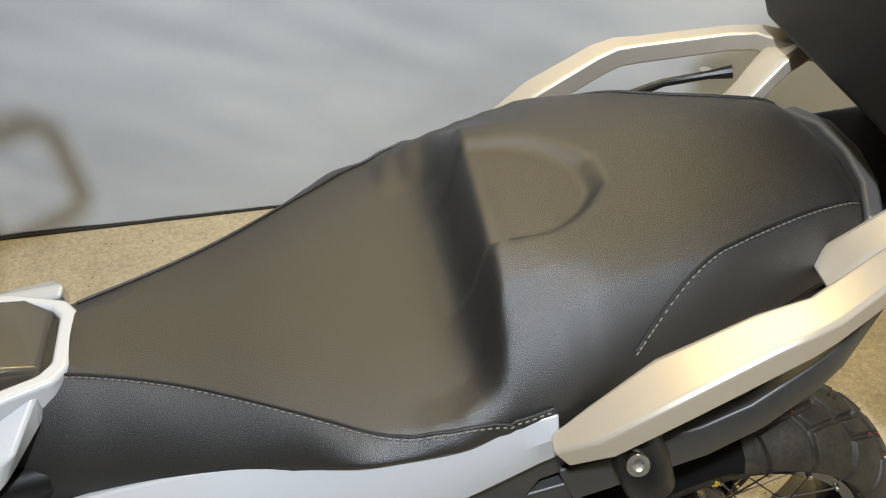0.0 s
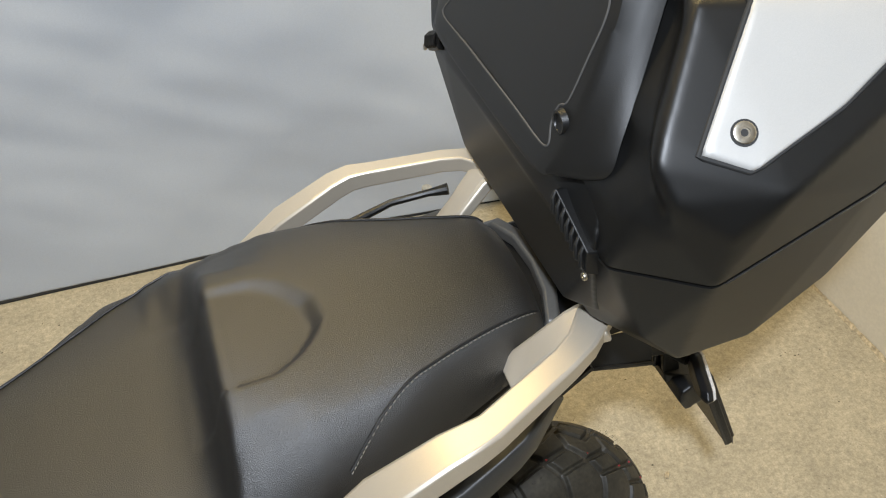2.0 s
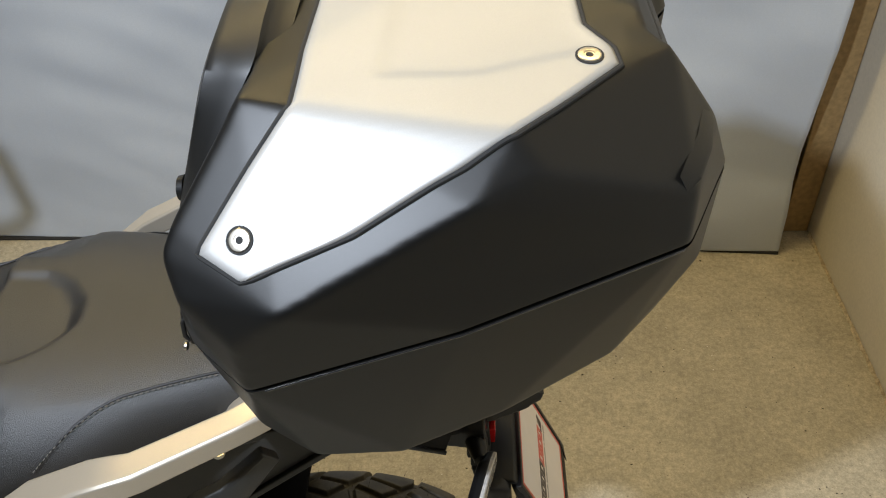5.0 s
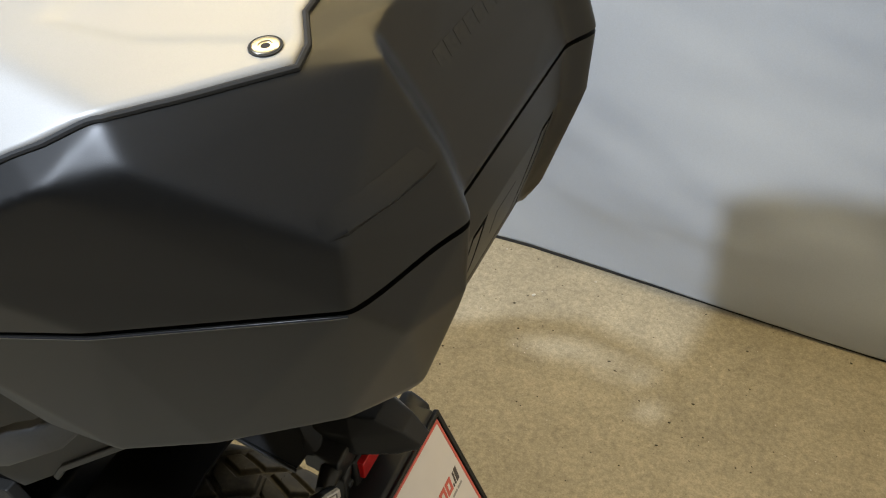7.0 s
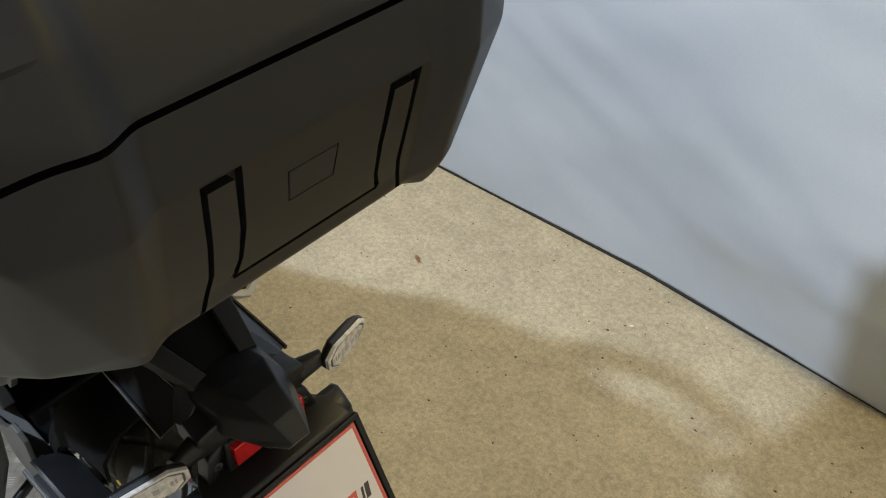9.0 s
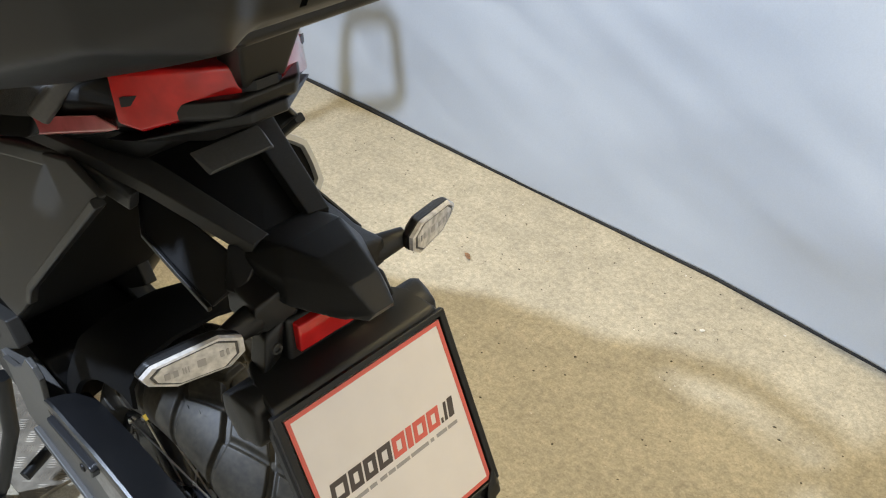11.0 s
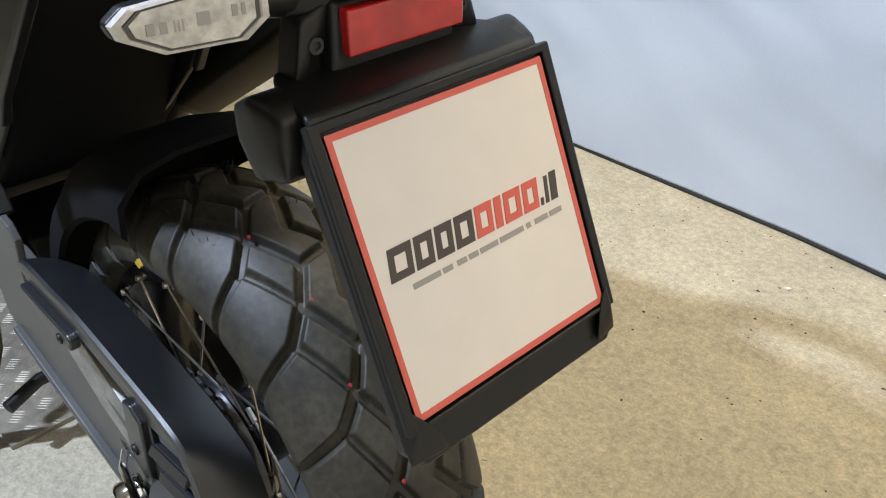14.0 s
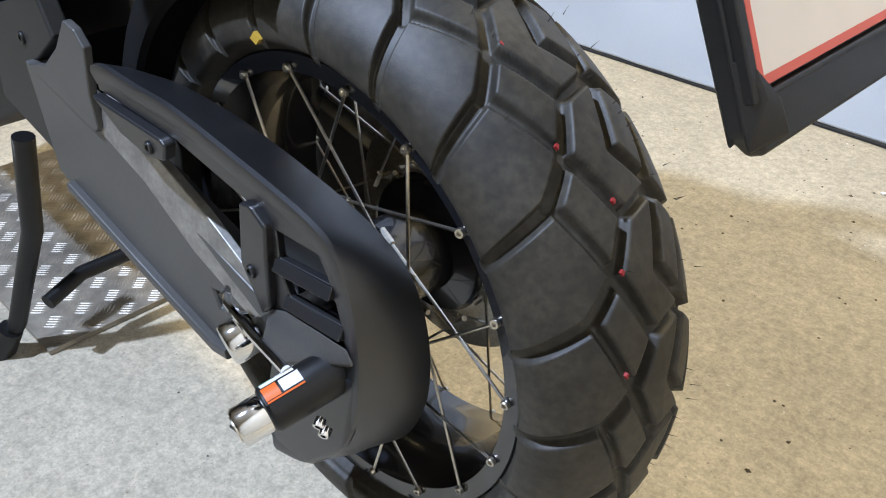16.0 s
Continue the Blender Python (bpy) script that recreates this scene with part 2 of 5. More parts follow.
def beam(path, sizes, up=(0, 0, 1), chamfer=0.3):
    """A bar of eight-sided section along a path; sizes: width and height at each point."""
    pts, up = [Vector(p) for p in path], Vector(up)
    rings = []
    for i, p in enumerate(pts):
        d = (pts[min(i + 1, len(pts) - 1)] - pts[max(i - 1, 0)]).normalized()
        s = d.cross(up).normalized()
        u = s.cross(d).normalized()
        w, h = sizes[i][0] / 2, sizes[i][1] / 2
        cw, ch = w * (1 - chamfer), h * (1 - chamfer)
        rings.append([p + a * s + b * u for a, b in ((w, ch), (cw, h), (-cw, h), (-w, ch), (-w, -ch), (-cw, -h), (cw, -h), (w, -ch))])
    return loft(rings)


def revolve(profile, centre, steps=72, start=0.0, sweep=2 * math.pi):
    """Turn a profile of (y, radius) round the y axis through centre."""
    cx, cy, cz = centre
    closed_turn = abs(sweep - 2 * math.pi) < 1e-6
    bm = bmesh.new()
    rows = []
    for k in range(steps if closed_turn else steps + 1):
        a = start + sweep * k / steps
        rows.append([bm.verts.new((cx + r * math.cos(a), cy + y, cz + r * math.sin(a))) for y, r in profile])
    n = len(profile)
    for k in range(len(rows) if closed_turn else len(rows) - 1):
        p, q = rows[k], rows[(k + 1) % len(rows)]
        for i in range(n):
            j = (i + 1) % n
            bm.faces.new((p[i], p[j], q[j], q[i]))
    if not closed_turn:
        bm.faces.new(rows[0])
        bm.faces.new(rows[-1])
    return bm


def bolt(centre, axis, radius, height):
    """A domed screw head with a socket."""
    c, d = Vector(centre), Vector(axis).normalized()
    a = d.orthogonal().normalized()
    b = d.cross(a)
    rings = []
    for r, h in ((1.0, 0), (1.0, 0.6), (0.94, 0.9), (0.88, 1.0), (0.5, 1.0), (0.47, 0.35), (0.05, 0.3)):
        rings.append([c + d * height * h + radius * r * (math.cos(k * math.pi / 8) * a + math.sin(k * math.pi / 8) * b) for k in range(16)])
    return loft(rings)


def curve_of(table):
    """A smooth function through rows of (x, value, value, ...)."""
    rows = np.array(table, float)

    def at(x):
        i = int(np.clip(np.searchsorted(rows[:, 0], x) - 1, 0, len(rows) - 2))
        x0, x1 = rows[i, 0], rows[i + 1, 0]
        f = np.clip((x - x0) / (x1 - x0), 0, 1)
        p0, p1 = rows[i], rows[i + 1]
        m0 = (rows[i + 1] - rows[i - 1]) / (rows[i + 1, 0] - rows[i - 1, 0]) if i else (p1 - p0) / (x1 - x0)
        m1 = (rows[i + 2] - rows[i]) / (rows[i + 2, 0] - rows[i, 0]) if i + 2 < len(rows) else (p1 - p0) / (x1 - x0)
        h = x1 - x0
        v = (2 * f**3 - 3 * f**2 + 1) * p0 + (f**3 - 2 * f**2 + f) * h * m0 + (3 * f**2 - 2 * f**3) * p1 + (f**3 - f**2) * h * m1
        return v[1:]
    return at


def stitches(points, size, gap, lift, name, parent):
    """Short threads along a line of places."""
    pts = [Vector(p) for p in points]
    bm = bmesh.new()
    carry = 0.0
    for p, q in zip(pts, pts[1:]):
        d = (q - p)
        length = d.length
        d.normalize()
        s = carry
        while s + size < length:
            a, b = p + d * s, p + d * (s + size)
            side = d.cross(Vector((0, 0, 1))).normalized() * 0.0007
            up = Vector((0, 0, lift))
            vs = [bm.verts.new(v) for v in (a + side, b + side, b - side, a - side, a + side + up, b + side + up, b - side + up, a - side + up)]
            for f in ((0, 1, 2, 3), (4, 5, 6, 7), (0, 1, 5, 4), (1, 2, 6, 5), (2, 3, 7, 6), (3, 0, 4, 7)):
                bm.faces.new([vs[i] for i in f])
            s += size + gap
        carry = max(0.0, s - length)
    return part(name, bm, M_THREAD, parent, "grey sewn thread", smooth=0)


# ---------------------------------------------------------------- the room
def room():
    bm = bmesh.new()
    n = 40
    for i in range(n + 1):
        for j in range(n + 1):
            bm.verts.new((-7.0 + 8.6 * i / n, -6.0 + 7.6 * j / n, 0))
    bm.verts.ensure_lookup_table()
    for i in range(n):
        for j in range(n):
            a = i * (n + 1) + j
            bm.faces.new([bm.verts[k] for k in (a, a + n + 1, a + n + 2, a + 1)])
    tagged(part("floor", bm, M_FLOOR), "worn yellowish grey concrete floor with fine grit", "floor", kind="structure")
    for name, b in (("wall_east", (1.505, 1.65, -6, 1.62)), ("wall_north", (-7, 1.5, 1.47, 1.62)),
                    ("wall_west", (-7.15, -7, -6, 1.62)), ("wall_south", (-7, 1.5, -6.15, -6))):
        tagged(part(name, box(b[0], b[1], b[2], b[3], -0.02, 3.3), M_WALL if name == "wall_east" else M_BARE, smooth=0), "plain beige painted garage wall" if name == "wall_east" else "plain dark plastered garage wall", "wall", kind="structure")
    tagged(part("ceiling", box(-7.15, 1.65, -6.15, 1.62, 3.3, 3.42), M_CEIL, smooth=0), "plain pale ceiling", "ceiling", kind="structure")
    tagged(part("trim", box(1.42, 1.502, 1.40, 1.468, 0, 2.6), M_WOOD, bevel=0.004), "narrow brown wooden strip in the corner", "trim", kind="structure")


def wall_foot():
    """Crumbled plaster and dirt along the foot of the painted wall."""
    bm = bmesh.new()
    n = 420
    low = []
    for i in range(n + 1):
        y = -2.6 + 3.98 * i / n
        w = 0.007 + 0.006 * noise.noise((y * 9, 3.1, 0)) + 0.005 * noise.noise((y * 45, 1.7, 0)) + 0.003 * noise.noise((y * 130, 0.3, 0))
        low.append([bm.verts.new(p) for p in ((1.505 - max(0.001, w), y, 0.0006), (1.503 - 0.4 * max(0.001, w), y, 0.0040), (1.5035, y, 0.006 + 0.6 * max(0.001, w)))])
    for a, b in zip(low, low[1:]):
        for k in range(2):
            bm.faces.new((a[k], a[k + 1], b[k + 1], b[k]))
    tagged(part("baseboard", bm, M_DEBRIS, smooth=60), "crumbled plaster and dirt along the foot of the wall", "wall foot", kind="structure")


def hem_line(x):
    return 1.391 - 0.012 * x - 0.070 * max(0.0, x - 0.20)


def curtain():
    """A hanging sheet with soft slanting creases and a wavy hem."""
    x0, x1, z1, nx, nz = -1.9, 1.38, 2.5, 230, 150
    bm = bmesh.new()
    grid = []
    for i in range(nx + 1):
        x = x0 + (x1 - x0) * i / nx
        col = []
        for j in range(nz + 1):
            f = (j / nz) ** 1.25
            z = 0.010 + 0.002 * noise.noise((x * 9, 0, 3)) + z1 * f
            fall = max(0.0, 1 - f)
            fold = 0.052 * noise.noise((x * 1.3 + z * 1.1, z * 0.7, 0.4)) * (0.4 + fall)
            fold += 0.013 * noise.noise((x * 2.4 - z * 3.4, z * 1.8, 2.1))
            fold += 0.0055 * noise.noise((x * 5 + z * 6, z * 8, 7.7)) * (0.3 + fall)
            fold += 0.007 * math.exp(-z / 0.05) * noise.noise((x * 14, z * 20, 5.5))
            fold *= min(1.0, 0.15 + z / 0.3)
            col.append(bm.verts.new((x, hem_line(x) + fold, z)))
        grid.append(col)
    for i in range(nx):
        for j in range(nz):
            bm.faces.new((grid[i][j], grid[i + 1][j], grid[i + 1][j + 1], grid[i][j + 1]))
    ob = part("curtain", bm, M_CURTAIN, smooth=180)
    mod = ob.modifiers.new("thickness", "SOLIDIFY")
    mod.thickness, mod.offset = 0.002, 1
    tagged(ob, "pale blue grey hanging plastic sheet with soft creases", "curtain")
    # thin dark strip between the hem and the floor
    band = [[(x, hem_line(x) + y, z) for y, z in ((-0.003, 0.001), (-0.003, 0.006), (0.004, 0.012), (0.004, 0.001))] for x in np.linspace(x0, x1, 60)]
    part("hem_band", loft(band), M_GAP, ob, "thin dark strip along the hem", smooth=30)
    rail = part("curtain_rail", tube([(x0, 1.40, 2.53), (1.4, 1.385, 2.53)], 0.014), M_DARK)
    tagged(rail, "dark round curtain rail on the wall", "curtain rail")


room()
wall_foot()
curtain()


# ---------------------------------------------------------------- motorcycle
bike = root("motorcycle", "adventure motorcycle with black seat and spoked wheel, on its stand", "motorcycle")

SEAT = curve_of([
    # x, centre height, shoulder half width, drop to shoulder, foot half width, foot height
    (-0.67, 0.925, 0.040, 0.004, 0.100, 0.790),
    (-0.61, 0.950, 0.042, 0.004, 0.112, 0.822),
    (-0.56, 0.966, 0.048, 0.004, 0.122, 0.850),
    (-0.50, 0.969, 0.066, 0.005, 0.136, 0.862),
    (-0.43, 0.974, 0.094, 0.007, 0.156, 0.890),
    (-0.345, 0.986, 0.143, 0.010, 0.180, 0.930),
    (-0.28, 0.994, 0.183, 0.012, 0.212, 0.965),
    (-0.24, 0.999, 0.200, 0.012, 0.218, 0.972),
    (-0.207, 1.003, 0.204, 0.012, 0.221, 0.977),
    (-0.184, 1.010, 0.199, 0.014, 0.222, 0.982),
    (-0.168, 1.023, 0.188, 0.020, 0.219, 0.984),
    (-0.157, 1.044, 0.178, 0.028, 0.217, 0.986),
    (-0.150, 1.070, 0.169, 0.034, 0.217, 0.986),
    (-0.146, 1.089, 0.165, 0.038, 0.216, 0.987),
    (-0.141, 1.102, 0.160, 0.040, 0.215, 0.988),
    (-0.134, 1.1065, 0.156, 0.037, 0.215, 0.988),
    (-0.120, 1.106, 0.152, 0.030, 0.214, 0.990),
    (-0.08, 1.106, 0.148, 0.020, 0.210, 0.993),
    (0.0, 1.105, 0.140, 0.018, 0.194, 1.000),
    (0.05, 1.105, 0.134, 0.018, 0.176, 1.006),
    (0.10, 1.104, 0.117, 0.016, 0.155, 1.014),
    (0.16, 1.102, 0.099, 0.014, 0.132, 1.022),
    (0.205, 1.097, 0.088, 0.014, 0.112, 1.026),
    (0.222, 1.086, 0.080, 0.016, 0.100, 1.028),
])


def seat_point(x, v):
    """A place on the seat: v from -1 (foot, near side) to 1 (foot, far side)."""
    zc, w, drop, wb, zb = SEAT(x)
    # towards the edges the step runs out into a slope
    lead = min(1.0, max(0.0, (abs(v) - (0.38 if v > 0 else 0.60)) / 0.3))
    if lead and x < 0.0:
        even = sum(SEAT(x + d) for d in (-0.08, -0.05, -0.02, 0.01, 0.04, 0.07)) / 6
        zc += (even[0] - zc) * lead
        w += (even[1] - w) * lead
        drop += (even[2] - drop) * lead
    a = abs(v)
    if a < 0.7:
        f = a / 0.7
        y, z = w * f, zc - drop * f**2.6
    else:
        f = min(1.0, (a - 0.7) / 0.3)
        y = w + (wb - w) * (1 - (1 - f) ** 1.7) * 1.0
        z = (zc - drop) + (zb - zc + drop) * f**1.25
    y = math.copysign(y, v) - 0.008
    # shallow pocket pressed into the passenger seat, running into the step
    if x > -0.26:
        rx, ry = max(0.0, x + 0.15) / 0.130, (y + 0.026) / 0.074
        d = max(abs(ry), rx, (rx + 0.62 * abs(ry)) / 1.16)
        d = 0.6 * d + 0.4 * (rx**4 + ry**4) ** 0.25
        s = min(1.0, max(0.0, (1.03 - d) / (0.195 + 0.045 * min(1.0, max(-1.0, 2.5 * ry)))))
        s = s * s * (3 - 2 * s)
        near = min(1.0, max(0.0, 0.5 - ry * 0.5 + 0.35 * rx))
        z -= (0.0065 + 0.0085 * near) * s * min(1.0, max(0.0, (x + 0.185) / 0.05))
    return (x, y, z)


def seat():
    nx, nv = 200, 90
    xs = [-0.67 + 0.892 * i / nx for i in range(nx + 1)]
    bm = bmesh.new()
    rows = [[bm.verts.new(seat_point(x, -1 + 2 * j / nv)) for j in range(nv + 1)] for x in xs]
    for a, b in zip(rows, rows[1:]):
        for j in range(nv):
            bm.faces.new((a[j], a[j + 1], b[j + 1], b[j]))
    for end in (rows[0], rows[-1]):
        bm.faces.new(end)
    s = part("seat", bm, M_SEAT, bike, "black grained vinyl two-level seat", smooth=50)
    # sewn welts
    for sign in (-1, 1):
        front = [Vector(seat_point(x, sign * (0.70 + 0.25 * min(1.0, max(0.0, (x + 0.30) / 0.15)) ** 1.5))) + Vector((0, sign * 0.001, 0.0012)) for x in np.linspace(-0.555, -0.11, 70)]
        rear = [Vector(seat_point(x, sign * (0.70 + 0.20 * max(0.0, (0.06 - x) / 0.10) ** 1.4))) + Vector((0, 0, 0.0012)) for x in np.linspace(-0.035, 0.215, 44)]
        for run in (front, rear):
            part("welt", tube(run, 0.0016, 6), M_SEATSIDE, s, "raised sewn seam")
            off = [p + Vector((0, sign * 0.004, -0.0006)) for p in run]
            if sign < 0:
                stitches(off, 0.0032, 0.0022, 0.0012, "stitching", s)


seat()


def front_trim():
    lid = hull(both([(-0.75, 0.070, 0.88), (-0.75, 0.060, 0.985), (-0.60, 0.050, 0.98), (-0.572, 0.042, 0.965), (-0.572, 0.042, 0.91), (-0.60, 0.070, 0.88)]))
    part("storage_lid", lid, M_GLOSS, bike, "brown-black glossy lid before the seat", bevel=0.008, segments=3).location.y = -0.012
    outer = [(-0.76, 0.078), (-0.62, 0.070), (-0.562, 0.050), (-0.548, 0.032), (-0.545, -0.045), (-0.556, -0.064), (-0.62, -0.088), (-0.76, -0.098)]
    inner = [(-0.76, 0.062), (-0.625, 0.054), (-0.577, 0.040), (-0.566, 0.026), (-0.564, -0.038), (-0.575, -0.052), (-0.625, -0.070), (-0.76, -0.078)]
    ring = prism(outer + inner[::-1], 0.91, 0.968, lambda u, v, t: (u, v - 0.008, t))
    part("lid_surround", ring, M_WHITE, bike, "glossy white painted surround", bevel=0.006, segments=3)
    soft("fuel_tank", [both([(-0.74, 0.10, 0.93), (-0.74, 0.15, 0.86), (-0.80, 0.13, 1.0), (-0.95, 0.17, 1.06), (-1.15, 0.15, 1.07), (-1.22, 0.10, 0.98), (-1.2, 0.15, 0.82), (-0.8, 0.16, 0.8)])], M_BLACK, bike, "black fuel tank", 0.012, 4)
    for sign in (-1, 1):
        top = [(-0.72, 0.135, 0.90), (-0.60, 0.125, 0.925), (-0.57, 0.07, 0.965)]
        low = [(-0.72, 0.15, 0.86), (-0.62, 0.13, 0.885), (-0.575, 0.085, 0.93)]
        cheek = hull([(x, sign * y, z) for x, y, z in top + low] + [(x, sign * (y - 0.02), z) for x, y, z in top + low])
        part("front_cheek", cheek, M_WHITE, bike, "glossy white painted panel", bevel=0.006, segments=3)


front_trim()


def side_fairing(sign):
    top = curve_of([(-0.75, 0.150, 0.82), (-0.56, 0.138, 0.865), (-0.39, 0.170, 0.924), (-0.28, 0.205, 0.957), (-0.20, 0.219, 0.977), (-0.108, 0.222, 0.999)])
    low = curve_of([(-0.75, 0.20, 0.70), (-0.56, 0.21, 0.76), (-0.39, 0.222, 0.83), (-0.28, 0.229, 0.868), (-0.20, 0.231, 0.90), (-0.108, 0.228, 0.945)])
    rings = []
    for x in np.linspace(-0.75, -0.105, 40):
        (y0, z0), (y1, z1) = top(x), low(x)
        ring = [(x, sign * (y0 - 0.010), z0 - 0.004), (x, sign * y0, z0), (x, sign * (y0 + (y1 - y0) * 0.45 + 0.006), z0 + (z1 - z0) * 0.4),
                (x, sign * y1, z1), (x, sign * (y1 - 0.02), z1 + 0.003)]
        rings.append(ring)
    part("side_fairing", loft(rings), M_WHITE, bike, "glossy white painted side panel", smooth=25, bevel=0.003)
    cover = prism([(-0.75, 0.66), (-0.13, 0.84), (-0.02, 0.865), (0.0, 0.905), (-0.03, 0.925), (-0.10, 0.95), (-0.2, 0.905), (-0.39, 0.83), (-0.75, 0.70)],
                  sign * 0.195, sign * 0.214, side_xz,
                  holes=[[(-0.125, 0.868), (-0.03, 0.888), (-0.042, 0.914), (-0.115, 0.890)]])
    part("side_cover", cover, M_DARK, bike, "dark grey side cover with a recess", bevel=0.004)


for sign in (-1, 1):
    side_fairing(sign)


def grab_rail(sign):
    mid = -0.013 if sign < 0 else -0.020
    path = [(-0.108, 0.228, 0.974), (-0.075, 0.232, 0.998), (-0.02, 0.232, 1.040), (0.055, 0.232, 1.080), (0.078, 0.231, 1.088), (0.100, 0.226, 1.091), (0.195, 0.190, 1.114), (0.220, 0.176, 1.119), (0.245, 0.150, 1.121), (0.32, 0.09, 1.124)]
    sizes = [(0.022, 0.03), (0.044, 0.034), (0.056, 0.036), (0.048, 0.036), (0.043, 0.035), (0.038, 0.033), (0.034, 0.030), (0.036, 0.030), (0.042, 0.028), (0.04, 0.02)]
    sizes = [(w * (0.9 if sign < 0 else 0.70), h * (0.9 if sign < 0 else 0.76)) for w, h in sizes]
    rail = part("grab_rail", beam([(x, sign * y + mid, z) for x, y, z in path], sizes, chamfer=0.2), M_RAIL, bike, "champagne silver painted grab rail", smooth=25, bevel=0.004, segments=3)
    foot = beam([(x, sign * y - 0.019, z) for x, y, z in ((0.256, 0.146, 1.124), (0.226, 0.138, 1.108), (0.196, 0.130, 1.078), (0.176, 0.126, 1.056), (0.160, 0.125, 1.040))], [(0.052, 0.024), (0.044, 0.022), (0.040, 0.020), (0.043, 0.020), (0.046, 0.014)], up=(-0.7, 0, 0.7))
    part("rail_foot", foot, M_RAIL, rail, "", smooth=25, bevel=0.003, segments=2)
    part("rail_bolt", bolt((0.172, sign * 0.19 + mid, 1.076), (0, 0, -1), 0.007, 0.006), M_STEEL, rail, "zinc plated bolt")


for sign in (-1, 1):
    grab_rail(sign)


def tail():
    body = hull(both([(-0.1, 0.12, 0.92), (-0.1, 0.13, 0.985), (0.10, 0.12, 1.01), (0.21, 0.095, 1.045), (0.24, 0.088, 1.056), (0.33, 0.082, 1.064), (0.405, 0.03, 1.078), (0.40, 0.03, 1.06), (0.335, 0.08, 1.048), (0.1, 0.1, 0.945)]))
    t = part("tail_cowl", body, M_BLACK, bike, "black plastic tail cowl behind the seat", bevel=0.006, segments=3)
    line = [(0.222, 0.098, 1.040), (0.236, 0.078, 1.062), (0.247, 0.035, 1.072), (0.250, -0.015, 1.072), (0.246, -0.060, 1.066), (0.236, -0.094, 1.054), (0.224, -0.112, 1.030)]
    part("cowl_trim", beam(line, [(0.018, 0.02)] * 7, chamfer=0.35), M_ARM, t, "satin grey trim strip", smooth=40, bevel=0.002)
    for sign in (-1, 1):
        strip = hull([(x, sign * y, z) for x, y, z in [(0.06, 0.122, 0.952), (0.06, 0.122, 0.974), (0.27, 0.098, 1.042), (0.30, 0.096, 1.052), (0.335, 0.092, 1.050), (0.30, 0.094, 1.035), (0.06, 0.10, 0.952), (0.3, 0.08, 1.045)]])
        part("side_lens", strip, M_PINK, t, "pale red side reflector lens", bevel=0.002)
    lens = hull(both([(0.325, 0.09, 1.050), (0.325, 0.09, 1.095), (0.382, 0.045, 1.100), (0.400, 0.012, 1.098), (0.400, 0.012, 1.066), (0.345, 0.082, 1.047)]))
    tl = part("tail_light", lens, M_RED, bike, "red tail light", bevel=0.004)
    part("lens_bar", hull(both([(0.335, 0.088, 1.068), (0.335, 0.088, 1.076), (0.404, 0.010, 1.086), (0.404, 0.010, 1.078)])), M_BLACK, tl)
    part("tail_lip", hull(both([(0.29, 0.09, 1.024), (0.34, 0.088, 1.040), (0.404, 0.016, 1.063), (0.404, 0.016, 1.052), (0.36, 0.03, 1.026)])), M_BLACK, bike, "black plastic lip", bevel=0.003)


tail()


